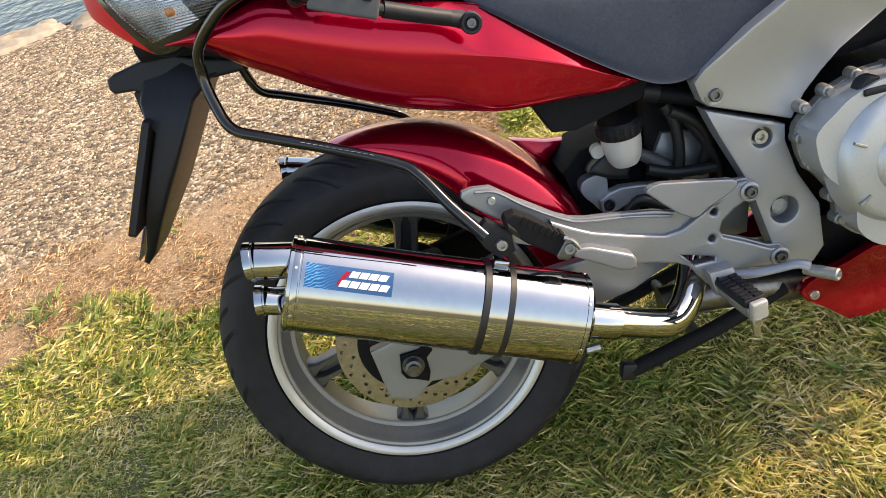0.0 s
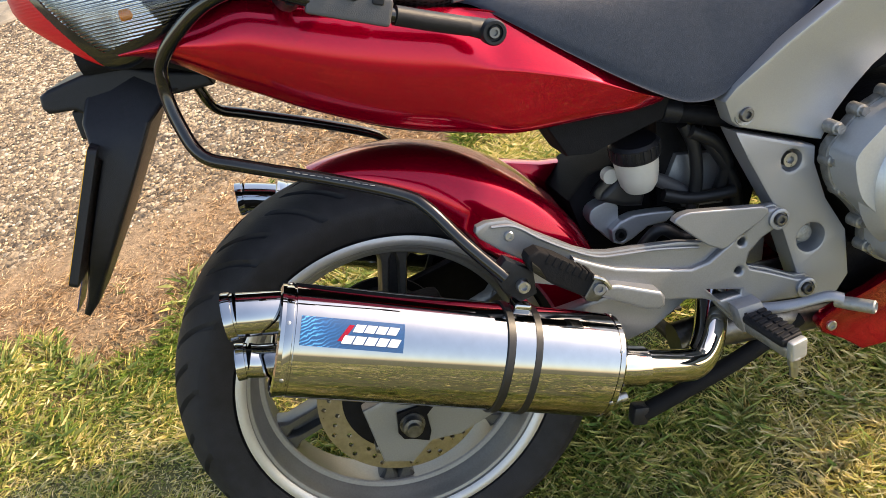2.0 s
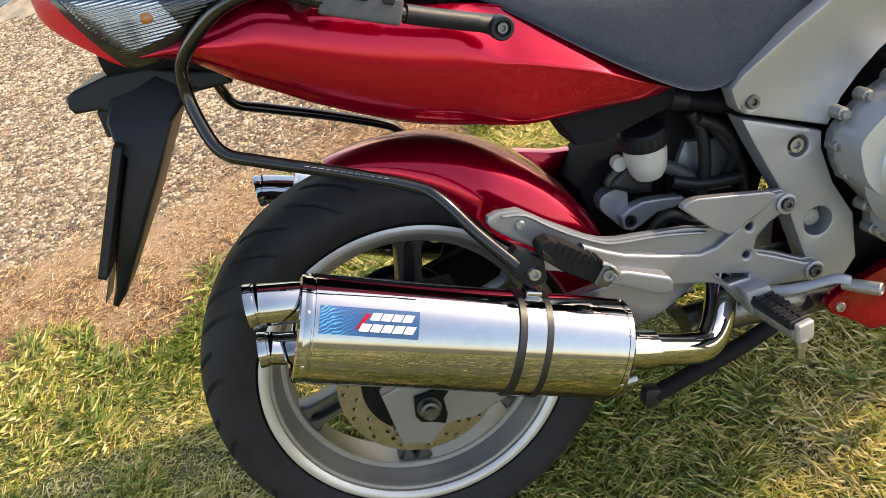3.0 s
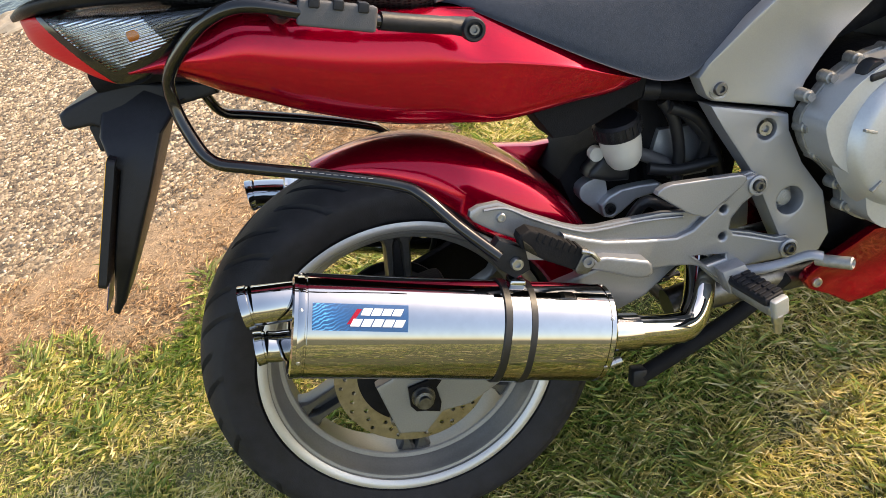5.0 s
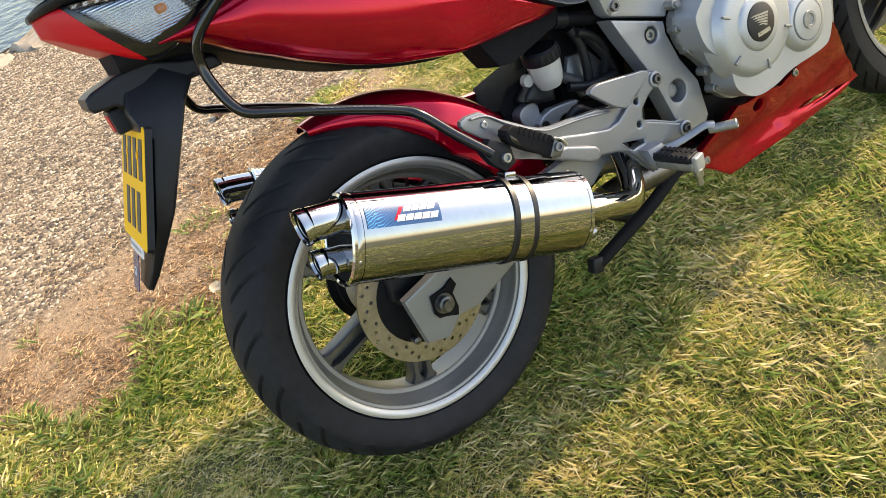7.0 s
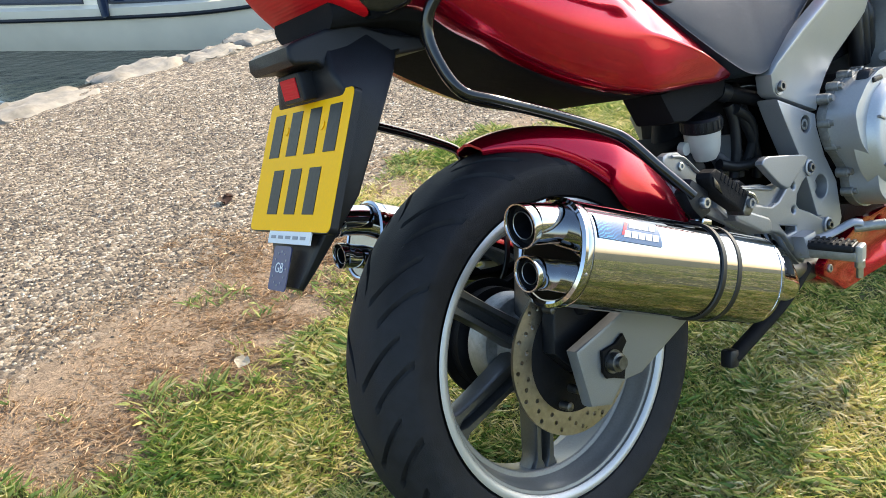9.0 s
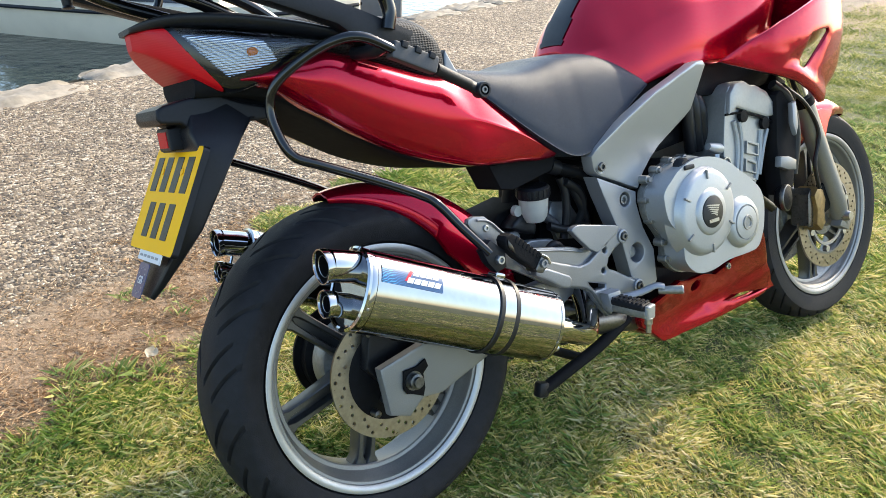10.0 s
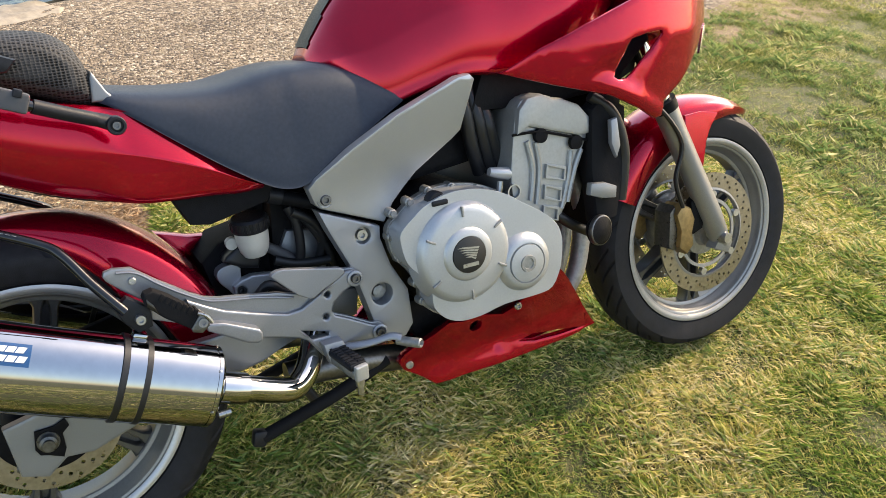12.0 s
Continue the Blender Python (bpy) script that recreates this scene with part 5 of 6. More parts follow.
def silencer(side):
    """Polished oval can with twin tips; side -1 is the bike's right."""
    ux, uz = 0.9142, -0.4052
    m = Matrix(((ux, 0, -uz, -0.122), (0, 1, 0, side * 0.222), (uz, 0, ux, 0.5145), (0, 0, 0, 1)))
    A, B_ = 0.057, 0.0655
    can = part("silencer", moved(oval([(0.0, A - 0.010, B_ - 0.010), (0.001, A - 0.002, B_ - 0.002), (0.004, A, B_), (0.012, A, B_), (0.0125, A - 0.0012, B_ - 0.0012), (0.0145, A - 0.0012, B_ - 0.0012), (0.015, A, B_),
                                        (0.10, A, B_), (0.20, A, B_), (0.30, A, B_), (0.398, A, B_), (0.3985, A - 0.0012, B_ - 0.0012), (0.4005, A - 0.0012, B_ - 0.0012), (0.401, A, B_), (0.407, A, B_), (0.411, A - 0.004, B_ - 0.004), (0.414, A - 0.02, B_ - 0.024)]), m), M_CHROME, bike, "polished stainless oval silencer")
    for v0, v1, u1, r, droop in ((0.0335, 0.0235, -0.059, 0.0262, 20), (-0.0265, -0.0300, -0.041, 0.0208, 15)):
        # a bent pipe that ends in a rolled lip round a dark inner sleeve
        c, d = math.cos(radians(droop)), math.sin(radians(droop))
        oy = side * 0.006
        at = lambda back: (u1 + c * back, oy, v1 + d * back)
        bent = spline([(0.010, 0.0, v0 + 0.001), (-0.004, oy * 0.3, v0), (u1 * 0.45, oy * 0.8, v0 + (v1 - v0) * 0.28), at(0.012)], 5)
        pipe = tube(bent, r - 0.0012, 40, smooth=False)
        here = Matrix(((c, 0, -d, u1), (0, 1, 0, oy), (d, 0, c, v1), (0, 0, 0, 1)))
        pipe.faces.ensure_lookup_table()
        pipe.faces.remove(pipe.faces[-1])              # open at the mouth
        merge(pipe, moved(lathe([(r - 0.0013, 0.013), (r - 0.0012, 0.0105), (r + 0.0004, 0.0100), (r + 0.0012, 0.002), (r + 0.0008, 0.0), (r - 0.0010, 0.0002), (r - 0.0020, 0.002), (r - 0.0024, 0.004)], seg=40, axis="x"), here))
        part("tail_pipe", moved(pipe, m), M_CHROME, can, "polished exhaust tip with a rolled lip")
        mouth = m @ here
        sleeve = lathe([(0.0, 0.030), (r * 0.58, 0.030), (r * 0.60, 0.006), (r * 0.64, 0.006), (r * 0.66, 0.012), (r - 0.0035, 0.010), (r - 0.0016, 0.0016)], seg=36, axis="x")
        part("pipe_bore", moved(sleeve, mouth), M_DARK, can, "dark bore")
        part("bore_ring", moved(lathe([(r * 0.60, 0.0055), (r * 0.625, 0.0045), (r * 0.65, 0.0055)], seg=36, axis="x"), mouth), M_BOLT, can, "thin worn metal edge")
    part("weld_ring", moved(oval([(-0.0015, A - 0.006, B_ - 0.006), (-0.003, A - 0.003, B_ - 0.003), (-0.001, A + 0.0012, B_ + 0.0012), (0.0035, A + 0.0012, B_ + 0.0012), (0.004, A - 0.001, B_ - 0.001)], caps=False), m), M_CHROME, can, "rolled end cap edge")
    for k, u in enumerate((0.262, 0.296)):
        part("rubber_band", moved(oval([(u - 0.006, A + 0.0005, B_ + 0.0005), (u - 0.005, A + 0.003, B_ + 0.003), (u + 0.003, A + 0.003, B_ + 0.003), (u + 0.004, A + 0.0005, B_ + 0.0005)], caps=False), m), M_HOSE, can, "black rubber strap edge")
    strap = part("strap", moved(oval([(0.265, A + 0.0008, B_ + 0.0008), (0.266, A + 0.002, B_ + 0.002), (0.291, A + 0.002, B_ + 0.002), (0.292, A + 0.0008, B_ + 0.0008)], caps=False), m), M_CHROME, can, "polished steel strap")
    part("strap_lug", moved(box((0.268, -0.012, B_), (0.29, 0.012, B_ + 0.010), 0.003), m), M_CHROME, strap)
    # rivets at both ends
    rv = None
    for u in (0.007, 0.402):
        for k in range(6):
            t = 2 * math.pi * (k + 0.35) / 6
            y, v = (A + 0.0005) * math.cos(t), (B_ + 0.0005) * math.sin(t)
            rot = Matrix(((1, 0, 0, u), (0, math.cos(t), -math.sin(t), y), (0, math.sin(t), math.cos(t), v), (0, 0, 0, 1)))
            part("rivet", moved(lathe([(0, 0.0018), (0.0025, 0.001), (0.003, 0.0)], seg=10), m @ rot), M_BOLT, can)
    # badge on the outer face
    bm = bmesh.new()
    rows = []
    for i in range(25):
        u = 0.020 + 0.114 * i / 24
        row = []
        for j in range(9):
            t = radians(17 + 30 * j / 8)
            row.append((u, side * (A + 0.0012) * math.cos(t) ** 0.92, (B_ + 0.0012) * math.sin(t) ** 0.92))
        rows.append(row)
    grid_faces(bm, rows, wrap_ring=False)
    badge = part("badge", moved(bm, m), M_BADGE, can, "blue enamel maker's badge with white marks")
    # a red streak and plain marks in place of lettering
    bm, rows = bmesh.new(), []
    for i in range(5):
        ui = 0.060 + 0.006 * i / 4
        rows.append([(ui + 0.012 * j / 4, side * (A + 0.0016) * math.cos(t) ** 0.92, (B_ + 0.0016) * math.sin(t) ** 0.92) for j in range(5) for t in [radians(24 + 17 * j / 4)]])
    grid_faces(bm, rows, wrap_ring=False)
    part("badge_streak", moved(bm, m), M_REDDULL, badge, "red slanted streak")
    for row, (t0, t1, u0, count, w) in enumerate(((34, 42, 0.076, 4, 0.0108), (22, 30, 0.064, 5, 0.0112))):
        for k in range(count):
            bm, rows = bmesh.new(), []
            for i in range(3):
                ui = u0 + k * (w + 0.0017) + w * i / 2
                rows.append([(ui + 0.004 * j / 3, side * (A + 0.0018) * math.cos(t) ** 0.92, (B_ + 0.0018) * math.sin(t) ** 0.92) for j in range(4) for t in [radians(t0 + (t1 - t0) * j / 3)]])
            grid_faces(bm, rows, wrap_ring=False)
            part("badge_mark", moved(bm, m), M_WHITE, badge)
    # link pipe
    y = side
    part("link_pipe", tube([(0.250, y * 0.222, 0.349), (0.272, y * 0.220, 0.339), (0.31, y * 0.213, 0.322), (0.36, y * 0.20, 0.298), (0.390, y * 0.188, 0.288), (0.420, y * 0.166, 0.298), (0.448, y * 0.132, 0.325), (0.472, y * 0.09, 0.358)], 0.0225, 24), M_CHROME, bike, "polished link pipe")
    part("pipe_collar", tube([(0.262, y * 0.2205, 0.3435), (0.284, y * 0.218, 0.3335), (0.301, y * 0.215, 0.326)], 0.0265, 28, 3), M_CHROME, can, "slip-on collar")
    part("spring_nut", moved(lathe([(0, -0.012), (0.006, -0.012), (0.006, 0.008), (0, 0.008)], seg=10, axis="x"), pose(0.262, y * 0.235, 0.303)), M_BOLT, can)


silencer(-1)
silencer(1)
part("collector_pipe", tube([(0.40, -0.10, 0.27), (0.47, -0.10, 0.268), (0.56, -0.09, 0.25), (0.66, -0.07, 0.225), (0.80, -0.06, 0.215), (0.98, -0.05, 0.22)], 0.027, 18), M_AXLE, bike, "stained steel collector pipe")
part("collector_pipe", tube([(0.40, 0.10, 0.27), (0.47, 0.10, 0.268), (0.56, 0.09, 0.25), (0.66, 0.07, 0.225), (0.98, 0.05, 0.22)], 0.027, 18), M_AXLE, bike, "stained steel collector pipe")
# stands
stand = part("centre_stand", tube([(0.335, -0.105, 0.168), (0.40, -0.108, 0.186), (0.50, -0.110, 0.214), (0.60, -0.10, 0.245)], 0.0130, 12), M_MATT, bike, "black centre stand, folded up")
part("stand_leg", tube([(0.335, 0.105, 0.168), (0.40, 0.108, 0.186), (0.50, 0.110, 0.214), (0.60, 0.10, 0.245)], 0.0130, 12), M_MATT, stand)
part("stand_brace", tube([(0.45, -0.11, 0.20), (0.45, 0.11, 0.20)], 0.011, 10, 2), M_PLASTIC, stand)
part("stand_foot", moved(box((-0.014, -0.012, -0.014), (0.012, 0.012, 0.018), 0.006), pose(0.330, -0.105, 0.168, 0, 15, 0)), M_PLASTIC, stand)
side_stand = part("side_stand", tube([(0.60, 0.13, 0.27), (0.585, 0.19, 0.20), (0.57, 0.255, 0.13), (0.56, 0.285, 0.098)], [0.016, 0.013, 0.012, 0.012], 12), M_PLASTIC, bike, "black side stand on the turf")
part("stand_pad", moved(box((-0.03, -0.022, -0.006), (0.03, 0.022, 0.006), 0.004), pose(0.555, 0.288, 0.095, 17, 0, 0)), M_PLASTIC, side_stand)

# ---- pannier rails ----
for s in (-1, 1):
    rail = part("pannier_rail", tube([(0.165, s * 0.196, 0.795), (0.10, s * 0.215, 0.822), (0.02, s * 0.225, 0.858), (-0.035, s * 0.224, 0.883), (-0.075, s * 0.208, 0.882), (-0.115, s * 0.175, 0.862), (-0.150, s * 0.145, 0.832), (-0.160, s * 0.132, 0.80), (-0.157, s * 0.136, 0.76), (-0.143, s * 0.148, 0.722), (-0.105, s * 0.157, 0.702), (-0.02, s * 0.166, 0.664), (0.06, s * 0.176, 0.624), (0.085, s * 0.188, 0.603), (0.115, s * 0.208, 0.556), (0.150, s * 0.226, 0.508)], 0.0078, 14, 6), M_GLOSS, bike, "glossy black tubular pannier rail")
    part("rail_bracket", plate([(0.135, 0.515), (0.155, 0.53), (0.185, 0.505), (0.184, 0.475), (0.162, 0.470), (0.145, 0.49)], s * 0.226, s * 0.205, bevel=0.004), M_PLASTIC, rail, "black rail bracket")
    part("rail_bolt", moved(bolt(0.0085, 0.008) if s < 0 else moved(bolt(0.0085, 0.008), pose(0, 0, 0, 0, 0, 180)), pose(0.168, s * 0.226, 0.492)), M_BOLT, rail)
    part("sleeve", tube([(0.095, s * 0.216, 0.825), (0.13, s * 0.207, 0.81), (0.172, s * 0.196, 0.793)], 0.0105, 14, 3), M_PLASTIC, rail, "black plastic sleeve")
    blk = part("clip_block", moved(box((-0.043, -0.011, -0.014), (0.043, 0.011, 0.014), 0.004), pose(0.052, s * 0.222, 0.845, 0, 23, 0)), M_GREYPL, rail, "grey slotted clip block")
    for dx in (-0.026, 0.0, 0.027):
        part("clip_stud", moved(box((-0.006, -0.014, 0.006), (0.006, 0.014, 0.017), 0.002), pose(0.052 + dx * 0.92, s * 0.222, 0.845 - dx * 0.39, 0, 23, 0)), M_PLASTIC, blk)
    lug = part("rail_lug", tube([(0.165, s * 0.196, 0.796), (0.182, s * 0.192, 0.789), (0.198, s * 0.19, 0.781)], [0.0105, 0.0120, 0.0135], 12, 3, flat=0.8), M_PLASTIC, rail, "black rail end lug")
    part("lug_eye", lathe([(0.0, s * 0.186), (0.0130, s * 0.187), (0.0140, s * 0.19), (0.0140, s * 0.206), (0.0125, s * 0.209), (0.0095, s * 0.209), (0.0090, s * 0.204), (0.0, s * 0.204)], (0.197, 0, 0.781), 28), M_PLASTIC, lug, "black rubber-lined lug eye")
    part("lug_bolt", moved(bolt(0.0068, 0.006) if s < 0 else moved(bolt(0.0068, 0.006), pose(0, 0, 0, 0, 0, 180)), pose(0.197, s * 0.203, 0.781)), M_AXLE, rail)
    for k in range(12):
        u = k / 11
        part("caution_mark", moved(box((-0.0030, -0.0005, -0.0003), (0.0030, 0.0005, 0.0003), 0), pose(-0.055 + 0.085 * u, s * (0.1705 + 0.009 * u), 0.684 - 0.0385 * u, 0, 25, s * -6)), M_GREYINK, rail)
    part("rail_post", tube([(0.00, s * 0.222, 0.868), (-0.005, s * 0.20, 0.862), (-0.01, s * 0.15, 0.865)], 0.011, 10, 3), M_PLASTIC, rail)

# ---- luggage rack ----
for s in (-1, 1):
    part("grab_rail", plate([(0.075, 0.872), (0.09, 0.888), (-0.02, 0.935), (-0.16, 0.985), (-0.34, 1.03), (-0.35, 1.012), (-0.18, 0.955), (-0.05, 0.908), (0.0, 0.868)], s * 0.185, s * 0.15, bevel=0.008), M_PLASTIC, bike, "black grab rail arm")
    part("rack_tube", tube([(0.035, s * 0.188, 0.895), (0.04, s * 0.19, 0.925), (0.02, s * 0.19, 0.962), (-0.06, s * 0.185, 1.01), (-0.20, s * 0.18, 1.055), (-0.40, s * 0.16, 1.085), (-0.46, s * 0.10, 1.09), (-0.47, 0, 1.09)], 0.0115, 14), M_GLOSS, bike, "glossy black rack tube")
    part("rack_strut", tube([(-0.16, s * 0.07, 0.938), (-0.22, s * 0.08, 0.965), (-0.31, s * 0.09, 1.0), (-0.40, s * 0.10, 1.05)], 0.010, 12), M_GLOSS, bike, "black rack strut")
    part("rack_hook", tube([(-0.19, s * 0.183, 1.045), (-0.20, s * 0.183, 1.0), (-0.23, s * 0.18, 0.985), (-0.28, s * 0.178, 0.998)], 0.0075, 10), M_GLOSS, bike)
    part("rubber_stop", moved(lathe([(0, 0), (0.01, 0), (0.008, 0.02), (0.011, 0.024), (0, 0.026)], seg=12), pose(-0.36, s * 0.12, 1.02, -90, 0, 0)), M_PLASTIC, bike)
part("rack_plate", plate([(-0.10, 1.005), (-0.10, 1.02), (-0.44, 1.085), (-0.44, 1.065)], -0.12, 0.12, bevel=0.006), M_PLASTIC, bike, "black luggage rack plate")

# ---- engine ----
COVER = [(0.606, 0.506), (0.609, 0.530), (0.636, 0.552), (0.660, 0.568), (0.705, 0.582), (0.750, 0.582), (0.796, 0.572), (0.838, 0.553), (0.866, 0.533), (0.905, 0.508), (0.940, 0.477), (0.952, 0.444), (0.950, 0.410), (0.943, 0.379), (0.922, 0.346), (0.885, 0.339), (0.810, 0.339), (0.756, 0.330), (0.710, 0.331), (0.678, 0.346), (0.657, 0.373), (0.655, 0.408), (0.638, 0.439), (0.614, 0.470)]
cx, cz = 0.745, 0.460


def ring_scale(pts, k):
    return [(cx + (x - cx) * k, cz + (z - cz) * k) for x, z in pts]


case = part("crankcase", plate(ring_scale(COVER, 0.97), -0.16, 0.2, bevel=0.01), M_DARK, bike, "dark cast crankcase")
part("sump", plate([(0.62, 0.35), (0.68, 0.26), (0.92, 0.26), (0.95, 0.35)], -0.10, 0.10, bevel=0.01), M_DARK, case)
part("case_flange", plate(COVER, -0.172, -0.156, bevel=0.004, rounded=3), M_CASTDARK, case, "cast cover flange")
cover = part("clutch_cover", plate(ring_scale(COVER, 0.975), -0.224, -0.165, bevel=0.022, rounded=3, seg=6), M_CAST, case, "silver painted clutch cover")
EX, EZ = 0.729, 0.466
part("cover_dome", lathe([(0.104, -0.205), (0.100, -0.214), (0.096, -0.222), (0.090, -0.235), (0.085, -0.2395), (0.078, -0.2410), (0.050, -0.2425), (0.048, -0.2450), (0.045, -0.2470), (0.0345, -0.2478), (0.034, -0.2455), (0.0, -0.2455)], (EX, 0, EZ), 72), M_CAST, cover, "domed clutch cover centre")
em = part("emblem", lathe([(0.0335, -0.2455), (0.0335, -0.2490), (0.032, -0.2498), (0.0, -0.2498)], (EX, 0, EZ), 48), M_INK, cover, "round black maker's emblem with a silver wing")
for k in range(5):
    z0, x0, x1 = EZ + 0.0165 - 0.0048 * k, EX - 0.024 + 0.0035 * k, EX + 0.020 - 0.002 * k
    part("wing_mark", plate([(x0, z0), (x0 + 0.010, z0 + 0.0008), (x1, z0 - 0.0045), (x1 - 0.002, z0 - 0.0078), (x0 + 0.012, z0 - 0.0024)], -0.2508, -0.2494, bevel=0), M_BOLT, em, "silver wing feather")
part("maker_bar", plate([(EX - 0.016, EZ - 0.022), (EX + 0.016, EZ - 0.022), (EX + 0.016, EZ - 0.015), (EX - 0.016, EZ - 0.015)], -0.2508, -0.2494, bevel=0), M_BOLT, em, "plain silver bar")
for k in range(6):
    a = radians(32 + 60 * k)
    part("dome_rib", moved(box((0.070, -0.2445, -0.002), (0.089, -0.238, 0.002), 0.001), Matrix.Translation((EX, 0, EZ)) @ Matrix.Rotation(-a, 4, "Y")), M_CASTDARK, cover)
part("cover_boss", lathe([(0.068, -0.19), (0.063, -0.212), (0.056, -0.228), (0.050, -0.236), (0.044, -0.2385), (0.0395, -0.239), (0.0385, -0.236), (0.037, -0.236), (0.036, -0.2405), (0.024, -0.242), (0.0, -0.242)], (0.855, 0, 0.417), 48), M_CAST, cover, "round timing cover boss")
part("timing_plug", lathe([(0.017, -0.241), (0.016, -0.2445), (0.011, -0.2445), (0.010, -0.2425), (0.0, -0.2425)], (0.855, 0, 0.417), 32), M_CASTDARK, cover)
for x, z in ((0.620, 0.552), (0.655, 0.566), (0.695, 0.579), (0.742, 0.577), (0.795, 0.563), (0.848, 0.536), (0.890, 0.498), (0.926, 0.463), (0.934, 0.420), (0.922, 0.374), (0.840, 0.350), (0.750, 0.345), (0.695, 0.353), (0.659, 0.374), (0.650, 0.412), (0.625, 0.466), (0.612, 0.510)):
    part("cover_lug", moved(lathe([(0.0, 0.008), (0.0095, 0.008), (0.0085, -0.012), (0.006, -0.013), (0.006, -0.019), (0.0, -0.019)], seg=14), pose(x, -0.165, z)), M_CASTDARK, case)
part("oil_filler", moved(lathe([(0, 0), (0.019, 0), (0.019, -0.016), (0.016, -0.02), (0, -0.02)], seg=20), pose(0.692, -0.198, 0.566)), M_PLASTIC, case, "black oil filler cap")
part("filler_grip", moved(box((-0.016, -0.03, -0.005), (0.016, -0.018, 0.005), 0.003), pose(0.692, -0.198, 0.566)), M_PLASTIC, case)
# cylinder block and head
CYL = [(0.889, 0.697), (0.909, 0.716), (0.942, 0.719), (0.978, 0.706), (1.025, 0.687), (1.048, 0.660), (1.046, 0.620), (1.017, 0.568), (0.992, 0.50), (0.955, 0.47), (0.879, 0.521), (0.866, 0.556), (0.874, 0.626)]
head = part("cylinder_block", plate(CYL, -0.185, 0.185, bevel=0.012, rounded=2), M_CYL, bike, "silver cast cylinder block")
part("cam_cover", plate([(0.880, 0.650), (0.889, 0.697), (0.909, 0.717), (0.942, 0.720), (0.965, 0.708), (0.985, 0.706), (1.025, 0.688), (1.050, 0.660), (1.048, 0.628), (1.02, 0.628), (0.965, 0.645), (0.91, 0.662)], -0.196, 0.196, bevel=0.008), M_CYL, head, "silver cam cover")
part("gasket_line", tube([(0.873, -0.190, 0.652), (0.93, -0.193, 0.650), (0.99, -0.193, 0.633), (1.052, -0.190, 0.612)], 0.0028, 6, 3), M_DARK, head)
for x, z in ((0.935, 0.642), (1.015, 0.616)):
    part("half_moon_plug", moved(lathe([(0, 0), (0.015, 0), (0.014, -0.008), (0, -0.009)], seg=20), pose(x, -0.187, z)), M_DARK, head, "dark half-moon plug")
for x0, z0, x1, z1 in ((0.945, 0.585, 0.990, 0.572), (0.938, 0.545, 0.978, 0.532), (0.932, 0.505, 0.968, 0.495)):
    part("cast_window", plate([(x0, z0), (x1, z1), (x1 - 0.004, z1 - 0.028), (x0 - 0.005, z0 - 0.028)], -0.1915, -0.178, [[(x0 + 0.004, z0 - 0.005), (x1 - 0.005, z1 - 0.005), (x1 - 0.008, z1 - 0.024), (x0, z0 - 0.023)]], bevel=0.001), M_CYL, head)
for p in ([(0.905, 0.635), (0.915, 0.58), (0.905, 0.52)], [(0.925, 0.63), (0.93, 0.58), (0.918, 0.51)], [(1.005, 0.60), (0.995, 0.55), (0.975, 0.49)], [(1.03, 0.60), (1.01, 0.56), (0.99, 0.50)]):
    part("cast_rib", tube([(x, -0.186, z) for x, z in p], 0.006, 8, 3), M_CYL, head)
part("water_pipe", tube([(0.885, -0.17, 0.575), (0.85, -0.175, 0.583), (0.825, -0.175, 0.59)], [0.013, 0.012, 0.008], 12, 3), M_CAST, head)
part("engine_ring", moved(lathe([(0.012, -0.006), (0.015, -0.006), (0.015, 0.006), (0.012, 0.006)], seg=20, closed=True), pose(0.868, -0.185, 0.545)), M_BOLT, head)
part("sensor_rod", tube([(0.842, -0.185, 0.57), (0.836, -0.186, 0.545)], 0.006, 8, 2), M_BOLT, head)
# dark middle of the bike: intake, airbox, battery, shock, hoses
part("airbox", plate([(0.62, 0.60), (0.70, 0.585), (0.84, 0.60), (0.87, 0.74), (0.80, 0.77), (0.68, 0.73)], -0.11, 0.11, bevel=0.02), M_DARK, bike, "black airbox")
# added dark plate that blocks the see-through holes below the tank
part("intake_duct", plate([(0.81, 0.70), (0.85, 0.79), (1.10, 0.80), (1.14, 0.70), (1.0, 0.69)], -0.15, 0.15, bevel=0.015), M_DARK, bike, "black plate added under the tank to close gaps")
part("battery_box", plate([(0.42, 0.46), (0.56, 0.40), (0.60, 0.50), (0.56, 0.62), (0.44, 0.64)], -0.05, 0.09, bevel=0.015), M_DARK, bike, "dark inner mudguard")
for k, (x0, dz) in enumerate(((0.805, 0.0), (0.83, -0.01), (0.85, -0.02))):
    part("intake_hose", tube([(x0 - 0.01, -0.13 + 0.01 * k, 0.76 + dz), (x0, -0.14, 0.70 + dz), (x0 + 0.01, -0.135, 0.64), (x0 + 0.03, -0.12, 0.58)], 0.014, 10), M_HOSE, bike)
part("subframe_tube", tube([(0.40, -0.09, 0.618), (0.46, -0.10, 0.60), (0.52, -0.11, 0.578), (0.60, -0.11, 0.55)], 0.013, 12), M_DARK, bike, "black subframe tube")
part("subframe_tube", tube([(0.40, -0.07, 0.638), (0.47, -0.09, 0.632), (0.54, -0.10, 0.61)], 0.011, 12), M_DARK, bike, "black subframe tube")
part("hose_clip", moved(lathe([(0, -0.012), (0.016, -0.012), (0.016, 0.012), (0, 0.012)], seg=16, axis="x"), pose(0.435, -0.095, 0.61, 0, 20, 0)), M_PLASTIC, bike)
